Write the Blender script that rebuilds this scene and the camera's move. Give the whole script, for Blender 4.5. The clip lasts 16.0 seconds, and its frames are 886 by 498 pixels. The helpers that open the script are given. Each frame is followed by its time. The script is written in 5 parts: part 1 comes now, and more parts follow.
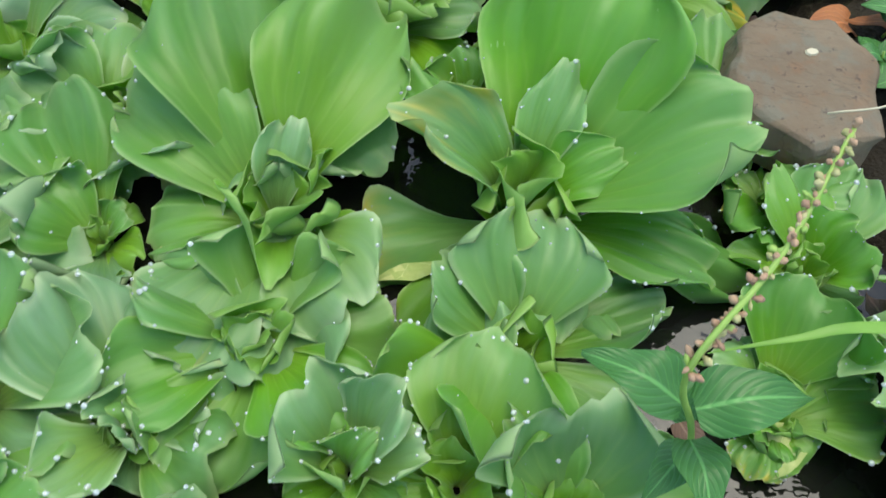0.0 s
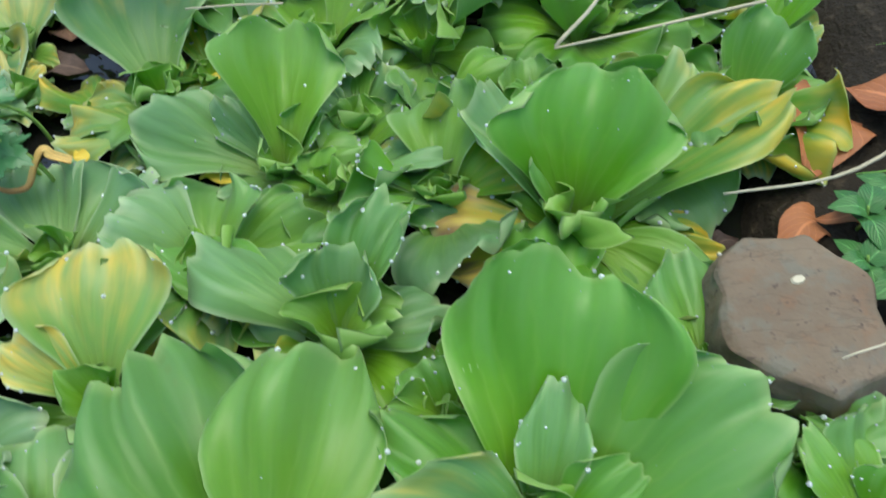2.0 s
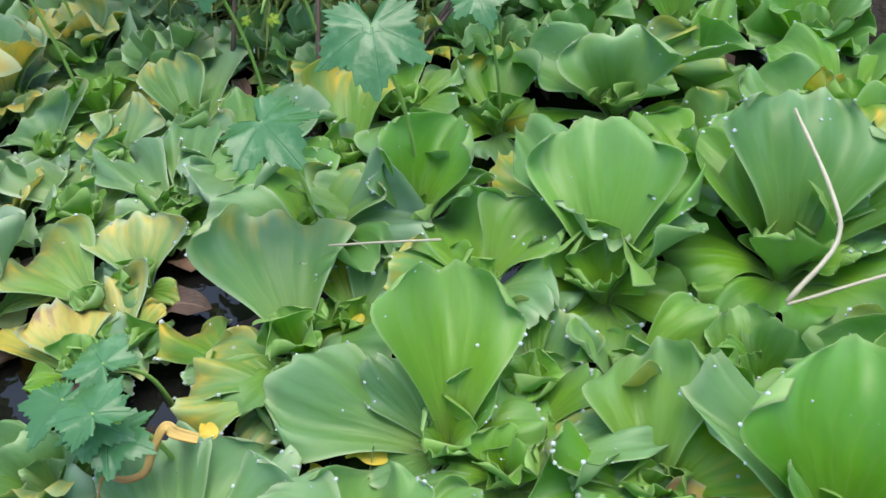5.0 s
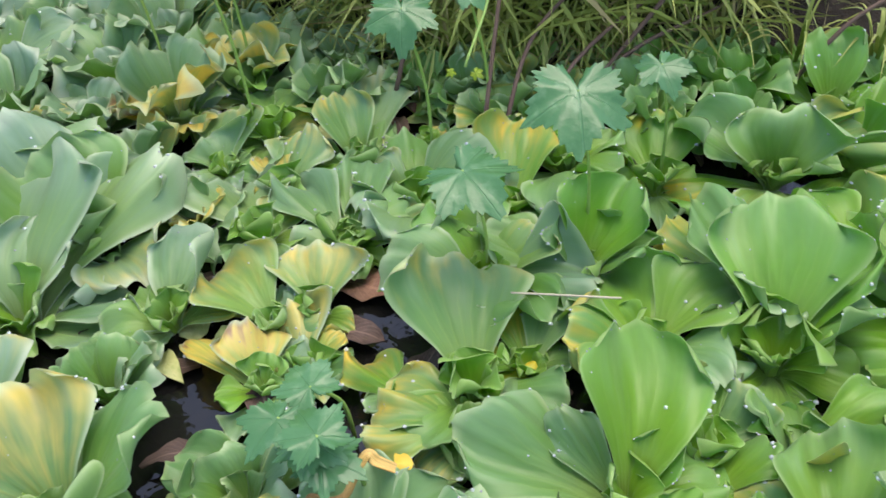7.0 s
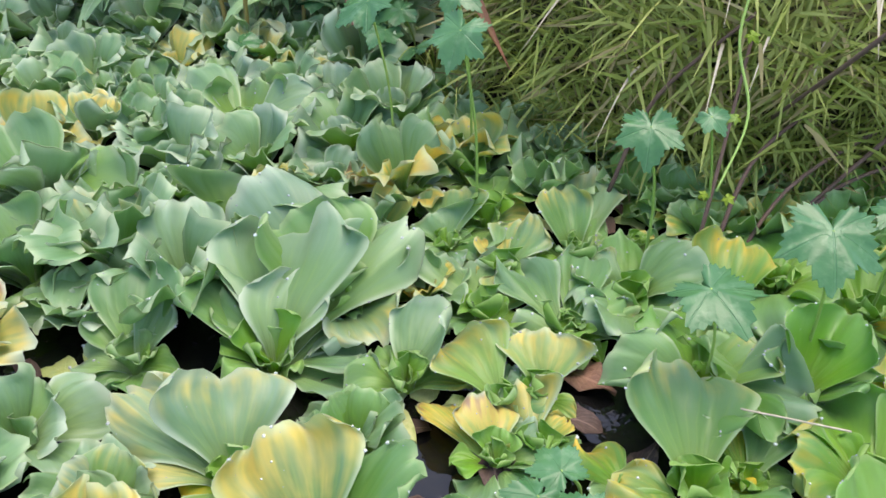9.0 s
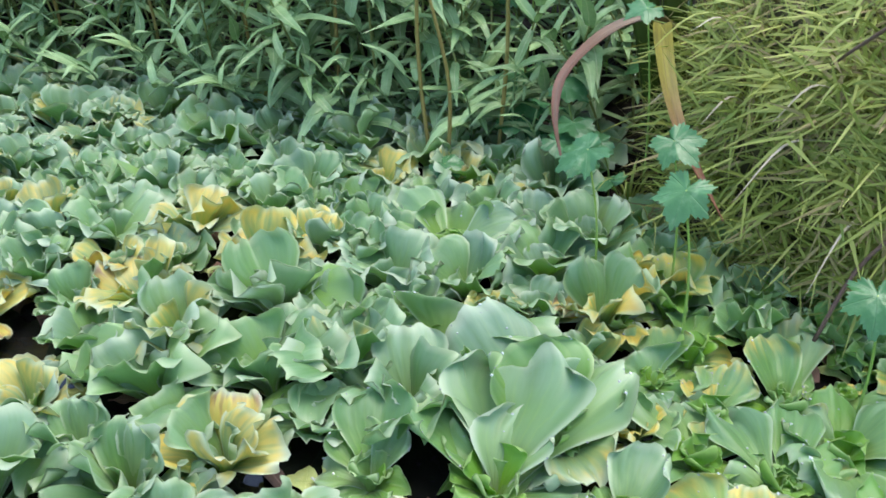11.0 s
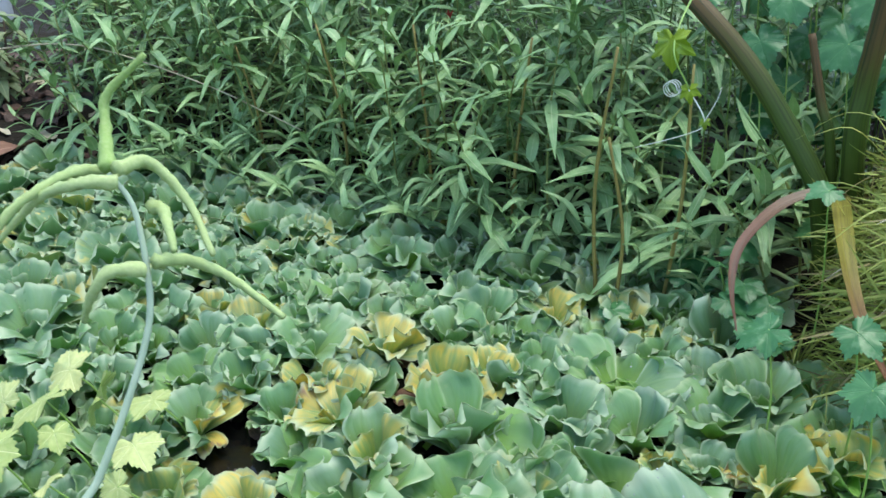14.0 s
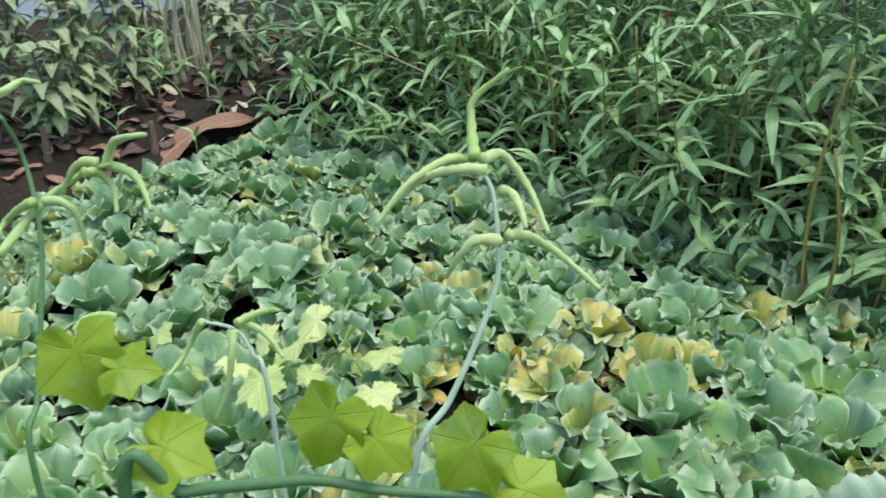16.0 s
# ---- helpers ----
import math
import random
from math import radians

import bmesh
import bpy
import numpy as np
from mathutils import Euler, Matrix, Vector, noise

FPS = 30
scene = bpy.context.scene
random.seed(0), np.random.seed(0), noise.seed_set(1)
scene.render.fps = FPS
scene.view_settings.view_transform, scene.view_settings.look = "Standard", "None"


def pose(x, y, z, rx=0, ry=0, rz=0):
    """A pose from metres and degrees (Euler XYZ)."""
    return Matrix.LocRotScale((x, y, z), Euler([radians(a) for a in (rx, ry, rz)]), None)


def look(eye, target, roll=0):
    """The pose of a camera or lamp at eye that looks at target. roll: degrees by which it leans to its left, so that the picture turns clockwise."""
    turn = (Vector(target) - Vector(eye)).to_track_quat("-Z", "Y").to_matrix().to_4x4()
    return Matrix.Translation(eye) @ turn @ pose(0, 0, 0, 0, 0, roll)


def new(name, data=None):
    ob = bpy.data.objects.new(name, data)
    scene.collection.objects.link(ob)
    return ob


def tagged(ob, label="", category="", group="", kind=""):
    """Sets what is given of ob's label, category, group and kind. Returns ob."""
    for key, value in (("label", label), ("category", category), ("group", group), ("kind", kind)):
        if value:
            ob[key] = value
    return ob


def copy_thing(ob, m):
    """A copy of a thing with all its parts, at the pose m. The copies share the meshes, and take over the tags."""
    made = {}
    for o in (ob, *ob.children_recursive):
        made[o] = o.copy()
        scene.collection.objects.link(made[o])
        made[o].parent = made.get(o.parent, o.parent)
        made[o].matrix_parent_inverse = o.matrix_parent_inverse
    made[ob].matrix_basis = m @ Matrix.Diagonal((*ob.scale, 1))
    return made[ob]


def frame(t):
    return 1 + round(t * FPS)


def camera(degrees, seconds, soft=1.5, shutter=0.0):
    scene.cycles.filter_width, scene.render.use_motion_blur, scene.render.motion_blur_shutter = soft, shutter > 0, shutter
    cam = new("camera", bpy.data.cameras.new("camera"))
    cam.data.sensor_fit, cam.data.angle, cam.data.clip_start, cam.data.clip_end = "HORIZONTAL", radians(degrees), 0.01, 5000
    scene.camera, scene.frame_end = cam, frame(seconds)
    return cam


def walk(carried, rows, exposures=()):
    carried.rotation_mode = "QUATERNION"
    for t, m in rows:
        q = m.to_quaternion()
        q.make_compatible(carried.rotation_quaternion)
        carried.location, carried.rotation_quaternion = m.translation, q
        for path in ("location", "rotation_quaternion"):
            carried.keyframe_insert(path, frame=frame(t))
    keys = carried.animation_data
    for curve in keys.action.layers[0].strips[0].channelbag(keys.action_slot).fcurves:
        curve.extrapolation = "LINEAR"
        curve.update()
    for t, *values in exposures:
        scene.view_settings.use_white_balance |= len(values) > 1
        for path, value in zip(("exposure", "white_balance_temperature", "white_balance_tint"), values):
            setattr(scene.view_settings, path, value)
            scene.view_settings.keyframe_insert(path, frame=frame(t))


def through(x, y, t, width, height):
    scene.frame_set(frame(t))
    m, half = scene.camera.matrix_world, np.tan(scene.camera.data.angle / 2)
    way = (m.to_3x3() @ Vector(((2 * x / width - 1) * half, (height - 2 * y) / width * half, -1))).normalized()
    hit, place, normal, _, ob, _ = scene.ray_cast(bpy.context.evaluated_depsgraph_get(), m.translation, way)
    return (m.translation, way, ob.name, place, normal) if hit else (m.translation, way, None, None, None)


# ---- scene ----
cam = camera(57.0, 16.0, 1.5, 0.25)
PATH = [
    (0, (0.408, 0.519, 0.604), (0.248, 1.476, -1.145), 5.0),
    (0.5, (0.4, 0.568, 0.609), (0.272, 1.553, -1.127), 3.9),
    (1, (0.398, 0.602, 0.612), (0.286, 1.608, -1.113), 2.5),
    (1.5, (0.393, 0.658, 0.623), (0.332, 1.709, -1.078), 1.0),
    (2, (0.361, 0.72, 0.64), (0.292, 1.877, -0.99), -4.0),
    (2.5, (0.324, 0.754, 0.644), (0.246, 2.028, -0.895), -6.5),
    (3, (0.299, 0.779, 0.655), (0.204, 2.1, -0.844), -10.3),
    (3.2, (0.297, 0.794, 0.652), (0.223, 2.108, -0.854), -9.2),
    (5.3, (0.221, 0.897, 0.599), (0.022, 2.341, -0.771), -6.3),
    (5.5, (0.209, 0.899, 0.6), (0.017, 2.339, -0.774), -5.7),
    (6, (0.176, 0.892, 0.607), (-0.031, 2.35, -0.746), -3.8),
    (6.5, (0.145, 0.881, 0.623), (-0.104, 2.341, -0.721), -3.9),
    (7, (0.109, 0.866, 0.646), (-0.188, 2.342, -0.67), -3.6),
    (7.5, (0.061, 0.838, 0.66), (-0.295, 2.33, -0.624), -2.1),
    (8, (0.024, 0.813, 0.679), (-0.411, 2.31, -0.574), -2.4),
    (8.2, (0.008, 0.804, 0.689), (-0.451, 2.309, -0.546), -1.8),
    (10.3, (-0.126, 0.764, 0.778), (-0.782, 2.299, -0.324), 0.2),
    (10.5, (-0.141, 0.751, 0.795), (-0.848, 2.282, -0.282), -0.2),
    (11, (-0.166, 0.724, 0.843), (-0.986, 2.222, -0.198), -1.8),
    (11.5, (-0.186, 0.7, 0.876), (-1.064, 2.189, -0.13), -0.8),
    (12, (-0.202, 0.679, 0.912), (-1.141, 2.136, -0.086), -1.5),
    (12.5, (-0.205, 0.668, 0.923), (-1.168, 2.122, -0.057), -1.3),
    (13, (-0.212, 0.654, 0.948), (-1.23, 2.09, -0.002), -2.4),
    (13.5, (-0.228, 0.645, 0.985), (-1.274, 2.083, 0.068), -1.6),
    (14, (-0.245, 0.616, 1.028), (-1.344, 2.043, 0.158), -1.4),
    (14.5, (-0.256, 0.591, 1.066), (-1.403, 1.981, 0.198), -1.8),
    (15, (-0.267, 0.55, 1.083), (-1.473, 1.905, 0.241), -1.8),
    (15.5, (-0.276, 0.494, 1.075), (-1.549, 1.765, 0.203), -2.0),
    (16, (-0.26, 0.438, 1.085), (-1.629, 1.594, 0.197), -1.7),
]
LIGHT = [(0.0, 0.77, 6700, 1), (2.0, 0.69, 6450, 1), (3.0, 0.80, 6350, 3), (6.0, 0.93, 6550, 13), (8.0, 1.00, 6800, 19), (11.0, 1.09, 6250, 14), (12.5, 1.03, 6150, 10), (13.5, 0.95, 6150, 5), (16.0, 0.88, 6600, 5)]
walk(cam, [(t, look(eye, target, roll)) for t, eye, target, roll in PATH], LIGHT)


# ---- world and light ----
world = bpy.data.worlds.new("sky")
scene.world = world
world.use_nodes = True
sky = world.node_tree.nodes.new("ShaderNodeTexSky")
sky.sky_type, sky.sun_disc = "NISHITA", False
sky.dust_density, sky.ozone_density = 1.6, 0.8
sky.sun_elevation, sky.sun_rotation = radians(78), radians(31)
world.node_tree.links.new(sky.outputs[0], world.node_tree.nodes["Background"].inputs[0])
world.node_tree.nodes["Background"].inputs[1].default_value = 0.22
sun_data = bpy.data.lights.new("sun", "SUN")
sun_data.energy, sun_data.angle, sun_data.color = 1.25, radians(45), (1.0, 0.93, 0.80)
sun = new("sun", sun_data)
sun.matrix_world = look((0.6, 1.0, 6), (0, 0, 0))


# ---- materials ----
class Mat:
    """A node material and short ways to add nodes to it."""

    def __init__(self, name, rough=0.5, spec=0.5):
        self.m = bpy.data.materials.new(name)
        self.m.use_nodes = True
        self.t = self.m.node_tree
        self.b = self.t.nodes["Principled BSDF"]
        self.b.inputs["Roughness"].default_value = rough
        self.b.inputs["Specular IOR Level"].default_value = spec

    def n(self, kind):
        return self.t.nodes.new("ShaderNode" + kind)

    def link(self, a, b):
        self.t.links.new(a, b)

    def val(self, socket, value):
        if hasattr(value, "is_output"):
            self.link(value, socket)
        else:
            socket.default_value = value

    def math(self, op, a, b=0.0, c=0.0, clamp=False):
        node = self.n("Math")
        node.operation, node.use_clamp = op, clamp
        for s, v in zip(node.inputs, (a, b, c)):
            self.val(s, v)
        return node.outputs[0]

    def mix(self, f, a, b, mode="MIX"):
        node = self.n("Mix")
        node.data_type, node.blend_type = "RGBA", mode
        self.val(node.inputs[0], f)
        for s, v in ((node.inputs[6], a), (node.inputs[7], b)):
            self.val(s, (*v, 1.0) if isinstance(v, tuple) and len(v) == 3 else v)
        return node.outputs[2]

    def step(self, x, lo, hi):
        node = self.n("MapRange")
        node.interpolation_type = "SMOOTHSTEP"
        for s, v in zip(node.inputs, (x, lo, hi, 0.0, 1.0)):
            self.val(s, v)
        return node.outputs[0]

    def noise(self, vec, scale, detail=3.0, rough=0.55):
        node = self.n("TexNoise")
        self.link(vec, node.inputs["Vector"])
        self.val(node.inputs["Scale"], scale)
        node.inputs["Detail"].default_value, node.inputs["Roughness"].default_value = detail, rough
        return node.outputs[0]

    def coord(self, which="Object"):
        return self.n("TexCoord").outputs[which]

    def stretch(self, vec, x, y, z):
        node = self.n("Mapping")
        self.link(vec, node.inputs[0])
        self.val(node.inputs[3], (x, y, z))
        return node.outputs[0]

    def bump(self, height, strength=0.3, distance=0.002):
        node = self.n("Bump")
        node.inputs["Strength"].default_value, node.inputs["Distance"].default_value = strength, distance
        self.link(height, node.inputs["Height"])
        self.link(node.outputs[0], self.b.inputs["Normal"])
        return node.outputs[0]

    def leafy(self, colour, through, normal=None):
        """Lets part of the light through a thin leaf."""
        tr = self.n("BsdfTranslucent")
        self.val(tr.inputs[0], colour)
        if normal:
            self.link(normal, tr.inputs[1])
        mixer = self.n("MixShader")
        mixer.inputs[0].default_value = through
        self.link(self.b.outputs[0], mixer.inputs[1])
        self.link(tr.outputs[0], mixer.inputs[2])
        self.link(mixer.outputs[0], self.t.nodes["Material Output"].inputs[0])


def lettuce_material(name, under):
    """Water-lettuce skin. The object's colour holds: red, how blue-grey it is; green, how far it has yellowed; blue, how dry it is."""
    k = Mat(name, 0.38 if not under else 0.46, 0.52)
    info = k.n("ObjectInfo")
    tone = k.n("SeparateColor")
    k.link(info.outputs["Color"], tone.inputs[0])
    grey, yellow, dry = tone.outputs
    uv = k.n("SeparateXYZ")
    k.link(k.coord("UV"), uv.inputs[0])
    across, along = uv.outputs[0], uv.outputs[1]
    obj = k.coord()
    isle = k.n("NewGeometry").outputs["Random Per Island"]
    inv = k.math("SUBTRACT", 1.0, info.outputs["Alpha"])
    joined = k.step(inv, 0.5, 0.6)
    young = k.math("MULTIPLY", k.math("SUBTRACT", 1.0, joined), k.step(inv, 0.02, 0.08))
    yellow = k.math("ADD", yellow, k.math("MULTIPLY", joined, k.math("MULTIPLY", k.step(isle, 0.80, 1.0), 0.75)))
    rand = k.math("FRACT", k.math("ADD", info.outputs["Random"], k.math("MULTIPLY", joined, isle)))
    cloud = k.noise(obj, 22.0, 3.0)
    fresh = k.mix(cloud, (0.075, 0.31, 0.006), (0.21, 0.52, 0.012))
    blue = k.mix(cloud, (0.26, 0.45, 0.20), (0.43, 0.61, 0.36))
    if under:
        fresh, blue = k.mix(cloud, (0.32, 0.54, 0.13), (0.46, 0.66, 0.23)), k.mix(cloud, (0.36, 0.53, 0.29), (0.48, 0.64, 0.40))
    colour = k.mix(grey, fresh, blue)
    shade = k.math("ADD", k.math("MULTIPLY", k.math("POWER", rand, 1.3), 0.72), k.math("MULTIPLY", joined, k.math("MULTIPLY", isle, 0.4)))
    colour = k.mix(shade, colour, k.mix(grey, (0.035, 0.16, 0.010), (0.13, 0.29, 0.14)))
    warm = k.math("MULTIPLY", k.step(k.math("FRACT", k.math("MULTIPLY", rand, 7.31)), 0.45, 1.0), 0.55)
    colour = k.mix(warm, colour, k.mix(grey, (0.30, 0.56, 0.02), (0.40, 0.57, 0.15)))
    # felted bloom towards the lip, in broad soft streaks, paled by a painted sky sheen
    broad = k.noise(k.stretch(k.coord("UV"), 6.0, 1.1, 1.0), 1.0, 2.0)
    side = k.math("ABSOLUTE", k.math("SUBTRACT", k.math("MULTIPLY", across, 2.0), 1.0))
    margin = k.math("MAXIMUM", along, k.math("MULTIPLY", side, k.math("ADD", 0.35, k.math("MULTIPLY", along, 0.6))))
    bloom_sheen = k.step(k.math("ADD", margin, k.math("MULTIPLY", k.math("SUBTRACT", broad, 0.5), 0.9)), 0.50, 1.10)
    colour = k.mix(k.math("MULTIPLY", bloom_sheen, 0.62 if not under else 0.25), colour, k.mix(grey, (0.27, 0.51, 0.16), (0.43, 0.60, 0.45)))
    lime = k.math("SUBTRACT", 1.0, k.step(k.math("ADD", margin, k.math("MULTIPLY", broad, 0.35)), 0.30, 0.95))
    colour = k.mix(k.math("MULTIPLY", lime, 0.5), colour, k.mix(grey, (0.33, 0.56, 0.03), (0.40, 0.57, 0.18)))
    colour = k.mix(k.math("MULTIPLY", young, 0.28), colour, k.mix(grey, (0.40, 0.62, 0.05), (0.48, 0.65, 0.20)))
    colour = k.mix(k.math("MULTIPLY", k.step(broad, 0.50, 0.30), 0.30), colour, k.mix(grey, (0.05, 0.22, 0.008), (0.08, 0.24, 0.11)))
    foot = k.math("SUBTRACT", 1.0, k.step(along, 0.02, 0.42))
    colour = k.mix(k.math("MULTIPLY", foot, 0.6), colour, k.mix(grey, (0.44, 0.60, 0.10), (0.50, 0.62, 0.26)))
    # fan of parallel ribs
    wob = k.math("MULTIPLY", k.noise(obj, 18.0, 2.0), 0.16)
    ribs = k.math("ABSOLUTE", k.math("SINE", k.math("MULTIPLY", k.math("ADD", across, wob), 27.0)))
    line = k.math("SUBTRACT", 1.0, k.step(ribs, 0.0, 0.5))
    colour = k.mix(k.math("MULTIPLY", k.math("MULTIPLY", line, k.math("SUBTRACT", 1.05, along)), 0.24), colour, (0.46, 0.66, 0.14))
    fine = k.noise(k.stretch(k.coord("UV"), 70.0, 5.0, 1.0), 1.0, 2.0)
    colour = k.mix(k.math("MULTIPLY", fine, 0.16), colour, (0.10, 0.24, 0.03))
    # yellowing in streaks from the rim
    streak = k.noise(k.stretch(k.coord("UV"), 9.0, 1.6, 1.0), 1.0, 2.0)
    blot = k.noise(obj, 28.0, 2.0)
    age = k.math("ADD", k.math("ADD", k.math("MULTIPLY", streak, 1.0), k.math("MULTIPLY", blot, 0.40)), k.math("MULTIPLY", along, 0.85))
    edge0 = k.math("SUBTRACT", 1.58, k.math("MULTIPLY", yellow, 0.88))
    old = k.step(age, k.math("SUBTRACT", edge0, 0.12), k.math("ADD", edge0, 0.55))
    old = k.math("MULTIPLY", old, k.step(yellow, 0.02, 0.1))
    gold = k.mix(blot, (0.87, 0.74, 0.07), (0.88, 0.58, 0.03))
    gold = k.mix(k.math("MULTIPLY", grey, 0.7), gold, (0.86, 0.77, 0.30))
    colour = k.mix(k.math("MULTIPLY", old, 0.93), colour, gold)
    brown = k.mix(cloud, (0.24, 0.13, 0.06), (0.60, 0.42, 0.22))
    colour = k.mix(k.math("MULTIPLY", k.step(k.math("ADD", age, k.math("MULTIPLY", dry, 1.2)), 1.45, 1.85), k.step(dry, 0.02, 0.15)), colour, brown)
    # pale rim
    rim = k.step(k.math("MAXIMUM", side, along), k.math("SUBTRACT", 0.962, k.math("MULTIPLY", grey, 0.13)), 1.0)
    colour = k.mix(k.math("MULTIPLY", rim, k.math("ADD", 0.45, k.math("MULTIPLY", grey, 0.45))), colour, k.mix(grey, (0.55, 0.70, 0.25), (0.66, 0.75, 0.55)))
    k.link(colour, k.b.inputs["Base Color"])
    k.b.inputs["Sheen Weight"].default_value = 0.16
    k.b.inputs["Sheen Roughness"].default_value = 0.5
    felt = k.noise(obj, 900.0, 2.0)
    folds = k.math("MULTIPLY", k.noise(k.stretch(k.coord("UV"), 5.0, 2.2, 1.0), 1.0, 2.0), 5.0)
    height = k.math("ADD", folds, k.math("MULTIPLY", k.math("MULTIPLY", ribs, k.math("SUBTRACT", 1.1, along)), 0.8), k.math("ADD", k.math("MULTIPLY", felt, 0.25), k.math("MULTIPLY", fine, 0.4)))
    nrm = k.bump(height, 0.34, 0.0015)
    k.leafy(k.mix(k.math("MULTIPLY", k.math("MULTIPLY", k.math("SUBTRACT", 1.0, grey), k.math("SUBTRACT", 1.0, old)), 0.6), colour, (0.36, 0.68, 0.02), "MIX"), 0.48, nrm)
    return k.m


LEAF_TOP, LEAF_UNDER = lettuce_material("lettuce_top", False), lettuce_material("lettuce_under", True)


def green_material(name, a, b, rough=0.45, scale=40.0, through=0.2, veins=0.0, palm=0.0):
    """A leaf green between two colours, with a pale midrib where veins is set."""
    k = Mat(name, rough, 0.4)
    obj = k.coord()
    rand = k.n("ObjectInfo").outputs["Random"]
    isl = k.n("NewGeometry").outputs["Random Per Island"]
    f = k.math("ADD", k.math("MULTIPLY", k.noise(obj, scale, 3.0), 0.7), k.math("MULTIPLY", k.math("SUBTRACT", k.math("ADD", rand, isl), 0.6), 0.45), clamp=True)
    colour = k.mix(f, a, b)
    if veins:
        uv = k.n("SeparateXYZ")
        k.link(k.coord("UV"), uv.inputs[0])
        side = k.math("ABSOLUTE", k.math("SUBTRACT", uv.outputs[0], 0.5))
        rib = k.math("SUBTRACT", 1.0, k.step(side, 0.015, 0.05))
        slant = k.math("ABSOLUTE", k.math("SINE", k.math("MULTIPLY", k.math("SUBTRACT", uv.outputs[1], k.math("MULTIPLY", side, 0.9)), 24.0)))
        net = k.math("MULTIPLY", k.math("SUBTRACT", 1.0, k.step(slant, 0.0, 0.3)), 0.5)
        colour = k.mix(k.math("MULTIPLY", k.math("MAXIMUM", rib, net), veins), colour, tuple(min(1.0, 2.2 * c + 0.05) for c in b))
        k.bump(k.math("ADD", slant, rib), 0.4, 0.001)
    elif palm:
        uv = k.n("SeparateXYZ")
        k.link(k.coord("UV"), uv.inputs[0])
        dx, dy = k.math("SUBTRACT", uv.outputs[0], 0.5), k.math("SUBTRACT", uv.outputs[1], 0.4)
        way = k.math("ARCTAN2", dx, dy)
        far = k.math("SQRT", k.math("ADD", k.math("MULTIPLY", dx, dx), k.math("MULTIPLY", dy, dy)))
        main = k.math("MULTIPLY", k.math("ABSOLUTE", k.math("SINE", k.math("MULTIPLY", way, 3.0))), far)
        herring = k.math("ABSOLUTE", k.math("SINE", k.math("SUBTRACT", k.math("MULTIPLY", far, 62.0), k.math("MULTIPLY", main, 90.0))))
        rib = k.math("SUBTRACT", 1.0, k.step(main, 0.004, 0.018))
        net = k.math("MULTIPLY", k.math("SUBTRACT", 1.0, k.step(herring, 0.0, 0.35)), 0.12)
        colour = k.mix(k.math("MULTIPLY", k.step(k.noise(obj, 55.0, 4.0), 0.52, 0.72), 0.25), colour, (0.34, 0.52, 0.28))
        colour = k.mix(k.math("MULTIPLY", k.math("MAXIMUM", rib, net), palm), colour, tuple(min(1.0, 1.7 * c + 0.06) for c in b))
        k.bump(k.math("ADD", k.math("MULTIPLY", k.noise(obj, 90.0, 2.0), 0.8), k.math("MULTIPLY", rib, -0.6)), 0.6, 0.002)
    else:
        k.bump(k.noise(obj, scale * 6, 2.0), 0.3, 0.001)
    k.link(colour, k.b.inputs["Base Color"])
    if through:
        k.leafy(colour, through)
    return k.m


def ground_material():
    k = Mat("mud", 0.9, 0.12)
    obj = k.coord()
    a, b, c = k.noise(obj, 7.0, 6.0), k.noise(obj, 60.0, 5.0), k.noise(obj, 260.0, 3.0)
    colour = k.mix(a, (0.014, 0.012, 0.008), (0.038, 0.030, 0.020))
    colour = k.mix(k.step(b, 0.52, 0.72), colour, (0.060, 0.047, 0.030))
    k.link(colour, k.b.inputs["Base Color"])
    k.link(k.math("SUBTRACT", 0.95, k.math("MULTIPLY", a, 0.5)), k.b.inputs["Roughness"])
    k.bump(k.math("ADD", k.math("MULTIPLY", b, 1.0), k.math("MULTIPLY", c, 0.4)), 0.9, 0.01)
    return k.m


def water_material():
    k = Mat("pond_water", 0.05, 0.4)
    obj = k.coord()
    scum = k.step(k.noise(obj, 26.0, 5.0, 0.65), 0.62, 0.74)
    colour = k.mix(scum, (0.010, 0.010, 0.009), (0.055, 0.048, 0.05))
    k.link(colour, k.b.inputs["Base Color"])
    k.link(k.math("ADD", 0.03, k.math("MULTIPLY", scum, 0.4)), k.b.inputs["Roughness"])
    k.bump(k.noise(obj, 45.0, 2.0), 0.25, 0.004)
    return k.m


MUD, WATER = ground_material(), water_material()


# ---- ground and water ----
SHORE = [(0.95, 0.02), (0.88, 0.45), (0.79, 0.89), (0.64, 1.00), (0.60, 1.14), (0.655, 1.26), (0.76, 1.40), (0.71, 1.62), (0.62, 1.98), (0.34, 2.02), (-0.03, 1.97),
         (-0.27, 2.03), (-0.52, 2.17), (-0.73, 2.41), (-1.45, 2.40), (-2.16, 2.32), (-2.68, 2.19), (-3.01, 1.98), (-2.99, 1.52), (-2.93, 1.23), (-2.80, 0.85),
         (-2.45, 0.40), (-1.6, 0.12), (-0.3, 0.02)]


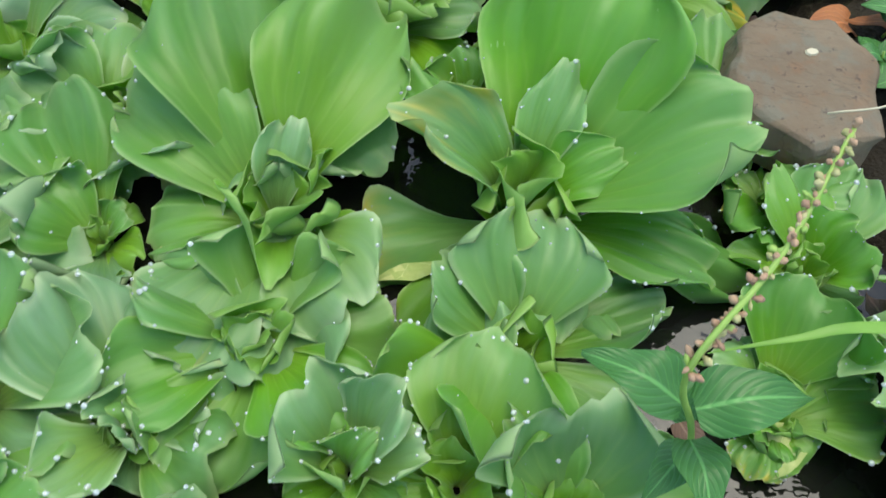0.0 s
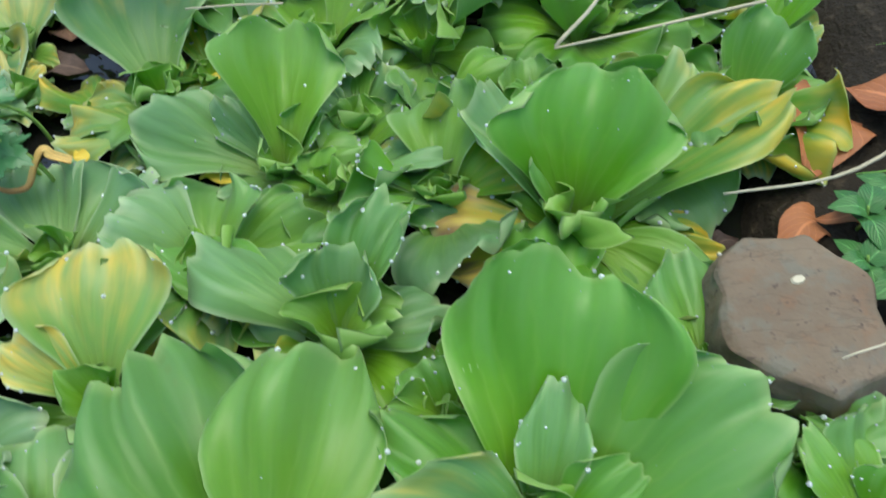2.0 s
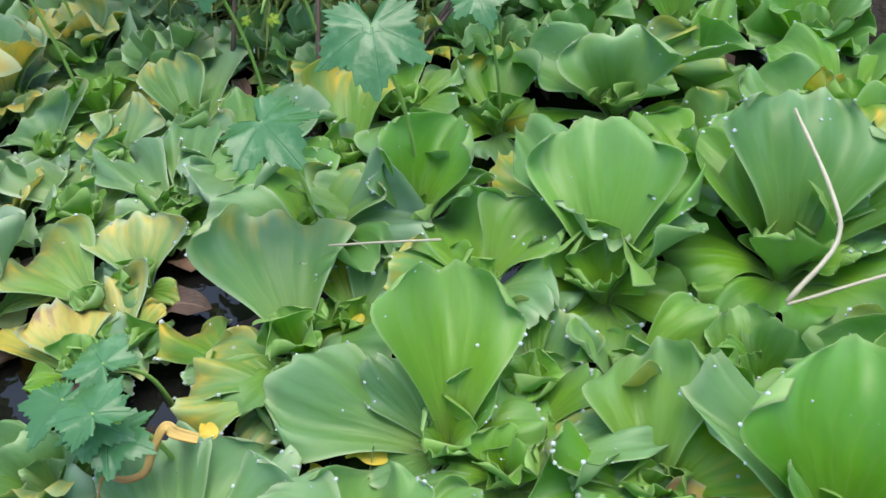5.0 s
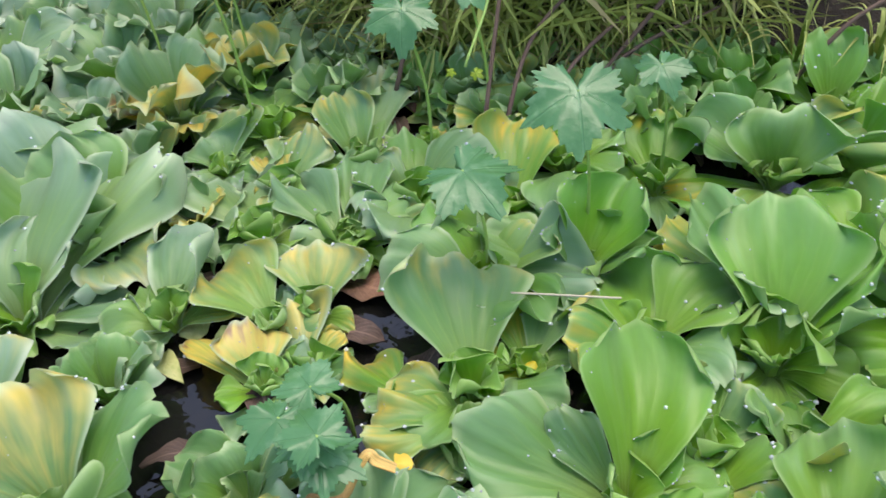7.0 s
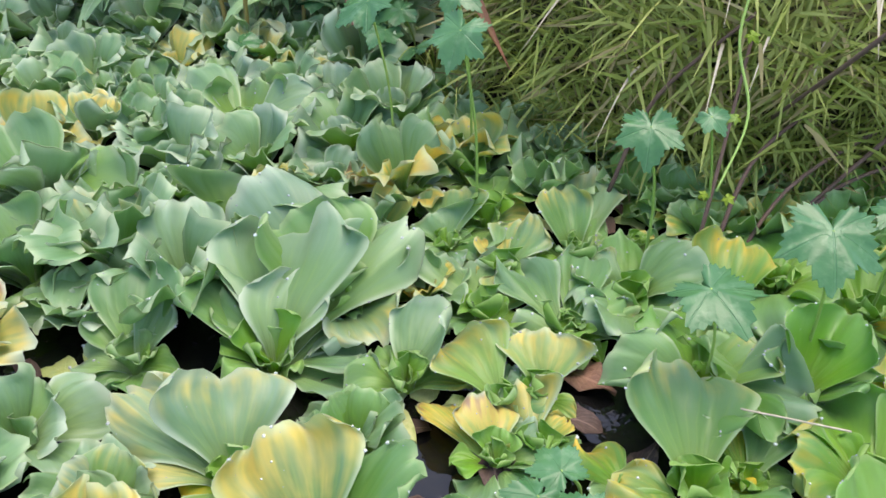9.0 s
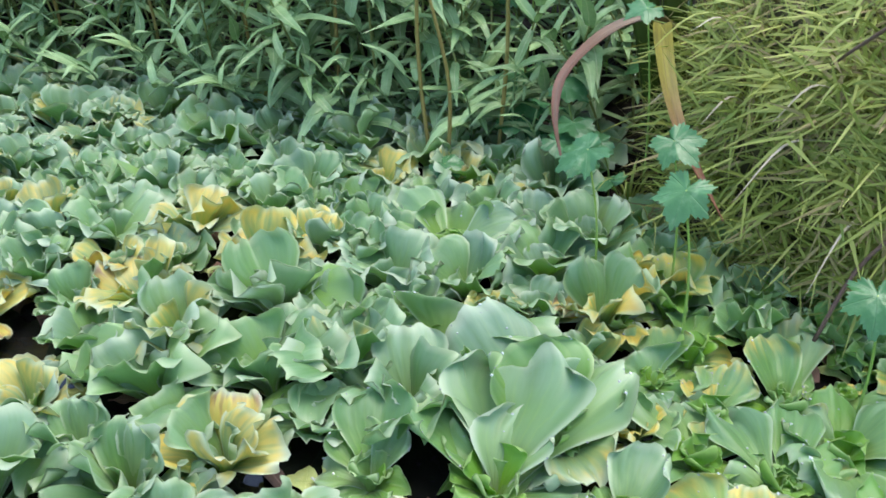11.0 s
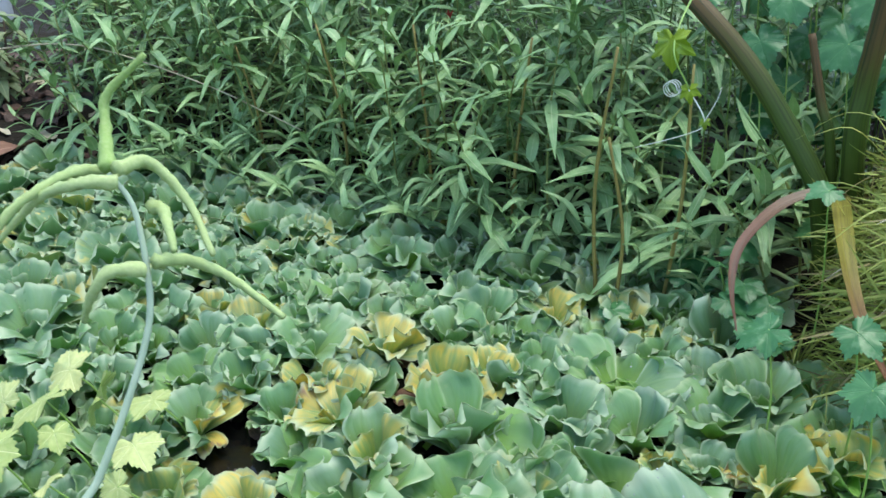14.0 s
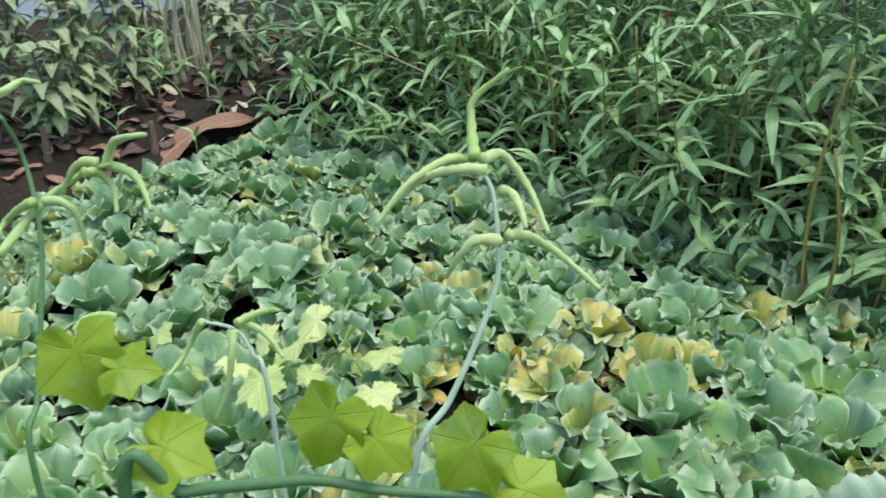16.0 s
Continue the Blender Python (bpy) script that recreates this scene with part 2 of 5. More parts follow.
def shore_distance(x, y):
    """Metres from the shore line, minus inside the pond (arrays)."""
    x, y = np.asarray(x, float), np.asarray(y, float)
    best, inside = np.full(x.shape, 1e9), np.zeros(x.shape, bool)
    for (ax, ay), (bx, by) in zip(SHORE, SHORE[1:] + SHORE[:1]):
        ex, ey = bx - ax, by - ay
        f = np.clip(((x - ax) * ex + (y - ay) * ey) / (ex * ex + ey * ey), 0, 1)
        best = np.minimum(best, np.hypot(x - ax - f * ex, y - ay - f * ey))
        cross = (ay > y) != (by > y)
        with np.errstate(divide="ignore", invalid="ignore"):
            inside ^= cross & (x < (bx - ax) * (y - ay) / ((by - ay) or 1e-9) + ax)
    return np.where(inside, -best, best)


def ground_height(x, y):
    d = shore_distance(x, y)
    bank = 0.02 + 0.12 * np.clip(d / 0.35, 0, 1) + 0.10 * np.clip((d - 0.3) / 2.0, 0, 1)
    bed = -0.25 * np.clip(-d / 0.25, 0, 1) ** 0.7
    lump = 0.018 * np.sin(9 * x + 3 * np.sin(4 * y)) * np.sin(8 * y + 2 * np.sin(5 * x)) + 0.008 * np.sin(31 * x + 5 * y) * np.sin(27 * y - 7 * x)
    return np.where(d > 0, bank + lump * np.clip(d / 0.1, 0.2, 1), bed + 0.02)


def mesh_object(name, verts, faces, mats, parent=None, smooth=True, uvs=None, indices=None):
    me = bpy.data.meshes.new(name)
    me.from_pydata([tuple(v) for v in verts], [], [tuple(f) for f in faces])
    for m in mats:
        me.materials.append(m)
    if smooth:
        me.polygons.foreach_set("use_smooth", [True] * len(me.polygons))
    if indices is not None:
        me.polygons.foreach_set("material_index", indices)
        # a crisp line where the two faces of a leaf meet, so that each is shaded on its own
        edge = np.empty(len(me.loops), np.int32)
        me.loops.foreach_get("edge_index", edge)
        slot = np.repeat(np.asarray(indices, np.int32), 4)
        one, two = np.zeros(len(me.edges), bool), np.zeros(len(me.edges), bool)
        one[edge[slot == 0]] = True
        two[edge[slot == 1]] = True
        me.attributes.new("sharp_edge", "BOOLEAN", "EDGE").data.foreach_set("value", one & two)
    if uvs is not None:
        layer = me.uv_layers.new(name="UVMap")
        loops = np.empty(len(me.loops), np.int32)
        me.loops.foreach_get("vertex_index", loops)
        layer.data.foreach_set("uv", np.asarray(uvs, np.float32)[loops].ravel())
    me.update()
    ob = new(name, me)
    if parent:
        ob.parent = parent
    return ob


def grid_faces(nu, nv, start=0, flip=False):
    f = []
    for i in range(nu):
        for j in range(nv):
            a = start + i * (nv + 1) + j
            q = (a, a + 1, a + nv + 2, a + nv + 1)
            f.append(q[::-1] if flip else q)
    return f


def spaced(lo, hi, step, far):
    fine = np.arange(lo, hi + step / 2, step)
    reach = np.geomspace(step * 2, far, 26)
    return np.concatenate([lo - reach[::-1], fine, hi + reach])


def build_ground():
    xs, ys = spaced(-5.6, 2.0, 0.04, 400.0), spaced(-0.6, 4.6, 0.04, 400.0)
    gx, gy = np.meshgrid(xs, ys, indexing="ij")
    gz = ground_height(gx, gy)
    verts = np.stack([gx, gy, gz], -1).reshape(-1, 3)
    ob = mesh_object("ground", verts.tolist(), grid_faces(len(xs) - 1, len(ys) - 1, flip=True), [MUD])
    tagged(ob, "dark wet mud bank sloping into the pond", "ground", kind="structure")
    w = mesh_object("water", [(-3.2, -0.1, 0), (1.1, -0.1, 0), (1.1, 2.6, 0), (-3.2, 2.6, 0)], [(0, 1, 2, 3)], [WATER], smooth=False)
    tagged(w, "dark still pond water with thin scum", "water", kind="structure")


build_ground()


# ---- water lettuce ----
def leaf_data(rng, length, width, nu=14, nv=20, cup=0.12, bend=0.10, ruffle=0.05, roll=60.0, apex=0.22, thick=0.0012, frill=0.0):
    """Verts, faces, uvs and material slots of one fan-shaped leaf: foot at the origin, tip along +y, upper face to +z, its lip rolled back by up to roll degrees."""
    low_rows = int(nu * 0.5)
    rows = np.concatenate([np.linspace(0, 0.68, low_rows + 1), 0.68 + 0.32 * np.sin(np.linspace(0, 1.5708, nu - low_rows + 1)[1:])])
    cols = np.linspace(-1, 1, nv + 1)
    u, v = np.meshgrid(rows, 0.35 * cols + 0.65 * np.sin(1.5708 * cols), indexing="ij")
    s = np.clip(u / 0.86, 0, 1)
    s = s * s * (3 - 2 * s)
    half = 1.06 * width / 2 * (0.15 + 0.85 * s)
    ph = rng.uniform(0, 6.28, 8)
    k1, k2 = rng.uniform(1.8, 3.2), rng.uniform(3.5, 6.0)
    # a broad round lip with shallow scallops and often one notch
    lip = 1 - apex * np.abs(v) ** 3 + 0.018 * np.sin(k2 * v + ph[0]) + 0.012 * np.sin(2.3 * k2 * v + ph[1]) + 0.005 * np.sin(6.1 * k2 * v + ph[2]) - rng.uniform(0, 0.05) * np.exp(-((v - rng.uniform(-0.5, 0.5)) / 0.22) ** 2)
    wave = rng.uniform(8.0, 14.0)
    lip = lip + 0.25 * frill * np.sin(wave * v + ph[1])
    most = np.radians(roll) * (0.25 + 0.75 * np.sin(k1 * v + ph[6]))
    turn = np.clip((u - 0.80) / 0.20, 0, 1) ** 1.5 * most
    gap = np.diff(rows)[:, None]
    mean = 0.5 * (turn[1:] + turn[:-1])
    reach = np.concatenate([0 * u[:1], np.cumsum(gap * np.cos(mean), 0)])
    sink = np.concatenate([0 * u[:1], np.cumsum(gap * np.sin(mean), 0)])
    y = length * reach * ((1 - u) + u * lip)
    t = np.clip((u - 0.72) / 0.28, 0, 1)
    x = v * half * np.sqrt(1 - 0.48 * t**3.4) * (1 + 0.04 * np.sin(7 * u + ph[5]) * np.abs(v))
    x = x + 0.06 * rng.uniform(-1, 1) * width * u * u
    z = bend * length * (1 - (2 * u - 1) ** 2) + cup * width * v * v * u
    z = z + ruffle * 1.2 * width * u**2.6 * (0.7 * np.sin(k1 * v * 1.9 + ph[2]) + 0.30 * np.sin(k2 * v * 1.3 + ph[3]))
    z = z + ruffle * 0.9 * width * np.abs(v) ** 3 * np.sin(7 * u + ph[4] + 1.5 * v) * u
    z = z + 0.018 * width * u * (1.2 - u) * np.cos(v * 3.1416 * 3.2 + ph[7])
    z = z + ruffle * 1.1 * width * np.sin(2.1 * v + ph[7]) * u**1.3 + 0.35 * ruffle * length * np.sin(4.5 * u + ph[0] + v) * u
    z = z - length * sink + frill * width * u**3.5 * (np.sin(wave * v + ph[1] + 1.0) + 0.45 * np.sin(1.9 * wave * v + ph[3]))
    n = (nu + 1) * (nv + 1)
    top = np.stack([x, y, z], -1).reshape(-1, 3)
    fat = thick * (1 + 2.0 * (1 - u) ** 3) * (1 - 0.7 * np.maximum(u, np.abs(v)) ** 6)
    fat = fat.reshape(-1)
    grid = np.stack([x, y, z], -1)
    nrm = np.cross(np.gradient(grid, axis=1), np.gradient(grid, axis=0)).reshape(-1, 3)
    nrm /= np.linalg.norm(nrm, axis=1, keepdims=True) + 1e-12
    low = top - nrm * fat[:, None]
    verts = np.concatenate([top, low])
    faces = grid_faces(nu, nv, 0, True) + grid_faces(nu, nv, n)
    rim = [i * (nv + 1) for i in range(nu + 1)] + [nu * (nv + 1) + j for j in range(1, nv + 1)] + [i * (nv + 1) + nv for i in range(nu - 1, -1, -1)]
    faces += [(a, b, b + n, a + n) for a, b in zip(rim, rim[1:])]
    uv = np.stack([(v + 1) / 2, u], -1).reshape(-1, 2)
    slots = [0] * (nu * nv) + [1] * (nu * nv) + [1] * (len(rim) - 1)
    return verts, faces, np.concatenate([uv, uv]), slots


def leaf_pose(az, el, foot=0.012, twist=0.0):
    """A leaf that leaves the rosette's heart towards az and rises by el degrees."""
    a = radians(az)
    return pose(foot * math.cos(a), foot * math.sin(a), 0.0, 0, 0, az - 90) @ pose(0, 0, 0, el, 0, 0) @ pose(0, 0, 0, 0, twist, 0)


# half-opaque white puts the sparkle of the beads into their colour
DROP = Mat("water_drop", 0.02, 0.5)
DROP.b.inputs["Base Color"].default_value = (0.93, 0.97, 0.95, 1.0)
DROP.b.inputs["Transmission Weight"].default_value, DROP.b.inputs["IOR"].default_value = 0.55, 1.33


def bead(verts, faces, p, r, rings=3, around=7):
    """One flattened water bead, added to the lists."""
    start = len(verts)
    verts.append((p[0], p[1], p[2] + r * 0.8))
    for i in range(1, rings + 1):
        a = 1.75 * i / rings
        for j in range(around):
            b = 6.2832 * j / around
            verts.append((p[0] + r * math.sin(a) * math.cos(b), p[1] + r * math.sin(a) * math.sin(b), p[2] + 0.8 * r * math.cos(a)))
    for j in range(around):
        faces.append((start, start + 1 + j, start + 1 + (j + 1) % around))
        for i in range(rings - 1):
            a, b = start + 1 + i * around, start + 1 + (i + 1) * around
            faces.append((a + j, b + j, b + (j + 1) % around, a + (j + 1) % around))


POOLS = [(0.220, 0.781, 0.030), (0.318, 0.754, 0.035), (0.292, 0.879, 0.040), (0.525, 0.830, 0.040), (0.128, 0.801, 0.025), (0.229, 0.612, 0.030), (-0.008, 1.359, 0.035), (0.215, 1.492, 0.035), (0.009, 1.244, 0.030), (-0.101, 1.477, 0.040), (-0.242, 1.383, 0.050), (-0.004, 1.367, 0.030)]
POOLS = [(a, b, 0.7 * c) for a, b, c in POOLS + [(0.392, 1.139, 0.07), (0.350, 1.15, 0.05), (-0.06, 1.22, 0.05)]]
HERO_COUNT = [0]
PLANTS = []


def hero(x, y, leaves, grey=None):
    """A large rosette: leaves as rows of way, rise, length, width, yellowing."""
    HERO_COUNT[0] += 1
    rng = np.random.default_rng(100 + HERO_COUNT[0])
    root = new("water_lettuce")
    root.location = (x, y, 0.012)
    if grey is None:
        grey = 0.08 + 0.58 * min(1.0, max(0.0, (0.50 - x) / 1.0))
    wet_v, wet_f = [], []
    given = list(leaves)
    leaves = [(a, e, l, 1.1 * w, o if o or y < 1.0 or e > 32 or rng.random() > 0.14 else rng.uniform(0.2, 0.45)) for a, e, l, w, o in leaves]
    # older leaves spread wherever the circle is open, young ones stand in the heart
    ways = sorted(row[0] % 360 for row in leaves)
    usual = sum(sorted(row[2] for row in leaves)[-4:]) / min(4, len(leaves))
    for a, b in zip(ways, ways[1:] + [ways[0] + 360]):
        n = int((b - a) // 62)
        for k in range(n):
            old = rng.uniform(0.35, 0.75) if rng.random() < (0.06 if y < 1.0 else 0.18) else 0.0
            size = usual * rng.uniform(0.42, 0.68)
            way = a + (b - a) * (k + 1) / (n + 1) + rng.uniform(-10, 10)
            mx, my = x + 0.7 * size * math.cos(radians(way)), y + 0.7 * size * math.sin(radians(way))
            if any((mx - hx) ** 2 + (my - hy) ** 2 < (hr + 0.008) ** 2 for hx, hy, hr in POOLS):
                continue
            leaves.append((way, rng.uniform(6, 26), size, size * rng.uniform(0.8, 1.1), old))
    heart = rng.uniform(0, 360)
    for k in range(4):
        size = usual * rng.uniform(0.26, 0.46)
        leaves.append((heart + 95 * k + rng.uniform(-20, 20), rng.uniform(52, 80), size, size * rng.uniform(0.95, 1.3), 0.0))
    for az, el, length, width, old in leaves:
        upright = min(1.0, max(0.0, el / 60))
        data = leaf_data(rng, length * 1.03, width, 13, 24, cup=rng.uniform(0.0, 0.14) + 0.40 * upright**2, bend=rng.uniform(0.06, 0.16),
                         ruffle=rng.uniform(0.09, 0.18), roll=rng.uniform(25, 85), apex=rng.uniform(0.12, 0.26), frill=rng.uniform(0.028, 0.068))
        ob = mesh_object("leaf", data[0], data[1], [LEAF_TOP, LEAF_UNDER], root, True, data[2], data[3])
        ob.matrix_basis = leaf_pose(az, el - 4, 0.003, rng.uniform(-10, 10))
        young = 0.45 if length < 0.5 * usual else 0.0
        ob.color = (min(1.0, max(0.0, grey - young + rng.uniform(-0.25, 0.35))), 0.82 * old, max(0.0, old - 0.78), 0.9 if young else 1.0)
        m = ob.matrix_basis
        for _ in range(int(rng.integers(14, 32)) if length > 0.6 * usual else 0):
            i, j = int(rng.integers(5, 11)), int(rng.integers(0, 25))
            if rng.random() < 0.7:
                i, j = (int(rng.integers(10, 14)), j) if rng.random() < 0.6 else (i, int(rng.choice([0, 24])))
            p = m @ Vector(data[0][i * 25 + j])
            bead(wet_v, wet_f, p, 0.0004 + 0.0022 * rng.random() ** 4)
    drops = mesh_object("dew", wet_v, wet_f, [DROP.m], root)
    tagged(drops, "water beads on the leaves, whitened for their glints", kind="stuff")
    PLANTS.append((x, y, 0.085))
    # the ground that the large leaves cover
    PLANTS.extend((x + 0.65 * l * math.cos(radians(a)), y + 0.65 * l * math.sin(radians(a)), 0.02) for a, e, l, w, o in given if l > 0.09 and e < 40)
    aged = max(l[4] for l in leaves)
    look_ = "with yellowing ragged leaves" if aged > 0.5 else "with some yellow-streaked leaves" if aged > 0.2 else "with bright green ribbed leaves" if grey < 0.45 else "with blue-green velvety leaves"
    tagged(root, "large floating water lettuce " + look_, "water plant", "water lettuces on the pond")
    return root


hero(0.217, 0.823, [(80, 29, 0.207, 0.112, 0), (121, 26, 0.229, 0.149, 0), (149, 32, 0.17, 0.103, 0), (89, 57, 0.095, 0.039, 0), (52, 55, 0.086, 0.035, 0), (-107, 15, 0.153, 0.095, 0.1), (-68, 15, 0.152, 0.09, 0), (-5, 15, 0.079, 0.04, 0)])
hero(0.402, 0.876, [(77, 36, 0.221, 0.16, 0), (26, 39, 0.206, 0.122, 0), (-6, 21, 0.164, 0.066, 0), (81, 43, 0.143, 0.046, 0), (33, 46, 0.111, 0.044, 0), (47, 55, 0.067, 0.074, 0), (171, 57, 0.143, 0.063, 0.3), (142, 32, 0.153, 0.079, 0), (-32, 32, 0.056, 0.049, 0), (1, 3, 0.194, 0.068, 0), (-141, 0, 0.123, 0.118, 0.35), (-106, 0, 0.143, 0.077, 0.1), (-44, 9, 0.127, 0.051, 0)])
hero(0.087, 0.771, [(123, 31, 0.136, 0.094, 0), (175, 46, 0.069, 0.081, 0), (60, 47, 0.041, 0.031, 0)])
hero(0.177, 0.634, [(142, 35, 0.124, 0.097, 0), (48, 32, 0.057, 0.079, 0), (-146, 80, 0.061, 0.048, 0), (-1, 16, 0.073, 0.101, 0), (-110, 46, 0.083, 0.053, 0)])
hero(0.335, 0.646, [(143, 54, 0.087, 0.085, 0), (67, 57, 0.095, 0.051, 0), (27, 52, 0.076, 0.044, 0), (180, 67, 0.054, 0.037, 0), (60, 77, 0.062, 0.029, 0)])
hero(0.410, 0.654, [(88, 38, 0.112, 0.1, 0), (100, 41, 0.061, 0.043, 0), (99, 16, 0.146, 0.063, 0)])
hero(0.486, 0.653, [(97, 55, 0.098, 0.117, 0), (140, 49, 0.093, 0.059, 0), (160, 53, 0.062, 0.033, 0), (32, 17, 0.102, 0.058, 0)])
hero(0.624, 0.781, [(75, 40, 0.092, 0.091, 0), (39, 26, 0.092, 0.054, 0), (173, 35, 0.052, 0.05, 0)])
hero(0.646, 0.891, [(79, 30, 0.1, 0.078, 0), (36, 53, 0.062, 0.07, 0), (118, 32, 0.094, 0.06, 0), (174, 29, 0.062, 0.036, 0)])
hero(0.629, 0.758, [(22, 22, 0.079, 0.069, 0.1), (-31, 19, 0.031, 0.053, 0), (-112, 0, 0.04, 0.041, 0.3)])
hero(0.552, 1.022, [(95, 27, 0.109, 0.073, 0), (7, 42, 0.075, 0.068, 0), (-13, 27, 0.088, 0.054, 0)])
hero(0.615, 0.953, [(35, 40, 0.077, 0.066, 0), (-39, 42, 0.045, 0.056, 0), (-94, 30, 0.059, 0.084, 0)])
hero(0.343, 0.987, [(74, 19, 0.091, 0.057, 0), (121, 32, 0.057, 0.055, 0), (-176, 43, 0.059, 0.043, 0)])
hero(0.247, 1.058, [(79, 57, 0.095, 0.072, 0), (148, 19, 0.156, 0.094, 0), (67, 39, 0.142, 0.057, 0), (23, 19, 0.094, 0.072, 0), (150, 12, 0.19, 0.066, 0), (149, 6, 0.1, 0.076, 0)])
hero(0.049, 1.007, [(97, 36, 0.135, 0.118, 0.6), (149, 40, 0.093, 0.05, 0.75), (61, 14, 0.121, 0.035, 0)])
hero(0.454, 1.174, [(80, 55, 0.159, 0.143, 0), (134, 39, 0.16, 0.072, 0), (116, 57, 0.107, 0.046, 0), (67, 51, 0.064, 0.062, 0), (25, 28, 0.231, 0.087, 0.5), (48, 16, 0.219, 0.087, 0), (-170, 15, 0.125, 0.10, 1.0), (-10, 9, 0.131, 0.048, 0.6), (-36, 8, 0.144, 0.077, 0.1), (152, 36, 0.068, 0.03, 0)])
hero(0.175, 1.257, [(86, 44, 0.159, 0.104, 0), (164, 19, 0.155, 0.096, 0), (139, 30, 0.099, 0.044, 0), (52, 50, 0.078, 0.043, 0), (-37, 14, 0.043, 0.037, 0)])
hero(0.224, 1.230, [(14, 18, 0.126, 0.058, 0), (-160, 12, 0.094, 0.041, 0), (73, 6, 0.095, 0.08, 0), (-9, 8, 0.136, 0.072, 0)])
hero(0.245, 1.318, [(72, 24, 0.075, 0.095, 0.15), (100, 17, 0.1, 0.061, 0)])
hero(0.032, 1.361, [(111, 31, 0.154, 0.133, 0.3)])
hero(0.081, 1.397, [(114, 21, 0.086, 0.054, 0.65), (74, 28, 0.084, 0.047, 0)])
hero(0.128, 1.536, [(120, 57, 0.084, 0.08, 0), (58, 52, 0.126, 0.091, 0), (8, 39, 0.096, 0.066, 0), (162, 19, 0.125, 0.083, 0), (-33, 0, 0.073, 0.054, 0)])
hero(0.315, 1.427, [(89, 49, 0.172, 0.118, 0), (110, 33, 0.201, 0.073, 0), (74, 78, 0.071, 0.087, 0), (20, 54, 0.111, 0.067, 0), (47, 39, 0.158, 0.049, 0), (-45, 13, 0.045, 0.032, 0), (163, 8, 0.074, 0.04, 0.6)])
hero(0.486, 1.452, [(72, 47, 0.179, 0.132, 0), (123, 40, 0.172, 0.069, 0), (99, 39, 0.127, 0.073, 0), (19, 30, 0.222, 0.072, 0), (27, 41, 0.152, 0.042, 0), (-17, 19, 0.123, 0.089, 0), (-12, 42, 0.074, 0.057, 0), (-160, 6, 0.09, 0.068, 0), (80, 47, 0.041, 0.069, 0)])
hero(0.688, 1.416, [(53, 45, 0.099, 0.06, 0), (83, 45, 0.099, 0.036, 0), (18, 39, 0.064, 0.041, 0.35), (155, 22, 0.054, 0.043, 0.35), (-116, 0, 0.034, 0.053, 0)])
hero(0.357, 1.731, [(157, 35, 0.139, 0.084, 0), (96, 75, 0.104, 0.117, 0), (-8, 48, 0.08, 0.067, 0), (124, 53, 0.05, 0.077, 0), (38, 22, 0.163, 0.078, 0), (-176, 4, 0.134, 0.064, 0)])
hero(0.213, 1.706, [(85, 20, 0.119, 0.104, 0)])
hero(0.454, 1.904, [(106, 57, 0.119, 0.085, 0), (170, 23, 0.103, 0.078, 0), (-55, 48, 0.081, 0.065, 0)])
hero(0.040, 1.644, [(86, 32, 0.131, 0.091, 0.5), (49, 7, 0.079, 0.057, 0.45)])
hero(-0.163, 1.714, [(118, 41, 0.123, 0.076, 0.35), (82, 16, 0.106, 0.047, 0), (97, 18, 0.194, 0.106, 0)])
hero(-0.248, 1.561, [(130, 20, 0.119, 0.135, 0)])
hero(-0.144, 1.561, [(136, 16, 0.141, 0.076, 0), (100, 21, 0.084, 0.042, 0), (63, 23, 0.102, 0.076, 0), (34, 18, 0.098, 0.04, 0.2)])
hero(-0.304, 1.415, [(81, 45, 0.113, 0.092, 0)])
hero(-0.150, 1.449, [(101, 37, 0.083, 0.096, 0.65)])
hero(-0.191, 1.427, [(149, 30, 0.099, 0.101, 0.5), (20, 23, 0.051, 0.066, 0.25)])
hero(-0.138, 1.374, [(126, 14, 0.083, 0.087, 0.8)])
hero(-0.174, 1.341, [(123, 24, 0.075, 0.072, 0.95), (151, 5, 0.118, 0.041, 0.9)])
hero(-0.033, 1.351, [(144, 9, 0.066, 0.071, 0.55)])
hero(0.035, 1.316, [(160, 12, 0.093, 0.083, 0.5), (-165, 12, 0.097, 0.059, 0.55), (-121, 0, 0.064, 0.05, 0.45)])
hero(-0.465, 1.393, [(104, 36, 0.205, 0.178, 0), (157, 33, 0.164, 0.13, 0), (89, 51, 0.128, 0.095, 0), (157, 38, 0.114, 0.073, 0), (-156, 27, 0.065, 0.096, 0), (68, 21, 0.249, 0.09, 0), (0, 9, 0.127, 0.095, 0), (-37, 28, 0.043, 0.051, 0), (167, 33, 0.073, 0.066, 0)])
hero(-0.623, 1.338, [(117, 41, 0.138, 0.101, 0), (136, 33, 0.091, 0.08, 0), (75, 46, 0.097, 0.046, 0)])
hero(-0.297, 1.178, [(135, 42, 0.135, 0.13, 0.75), (50, 41, 0.136, 0.09, 0)])
hero(-0.424, 1.228, [(127, 35, 0.123, 0.138, 0.45), (167, 17, 0.168, 0.085, 0.5), (-171, 16, 0.108, 0.062, 0.85), (-145, 12, 0.05, 0.078, 0.8)])
hero(-0.661, 1.620, [(75, 60, 0.092, 0.139, 0), (-167, 46, 0.084, 0.11, 0), (15, 25, 0.191, 0.1, 0)])
hero(-0.789, 1.894, [(116, 47, 0.109, 0.131, 0), (157, 27, 0.176, 0.123, 0), (27, 31, 0.155, 0.123, 0), (13, 22, 0.107, 0.104, 0), (-163, 30, 0.08, 0.124, 0)])
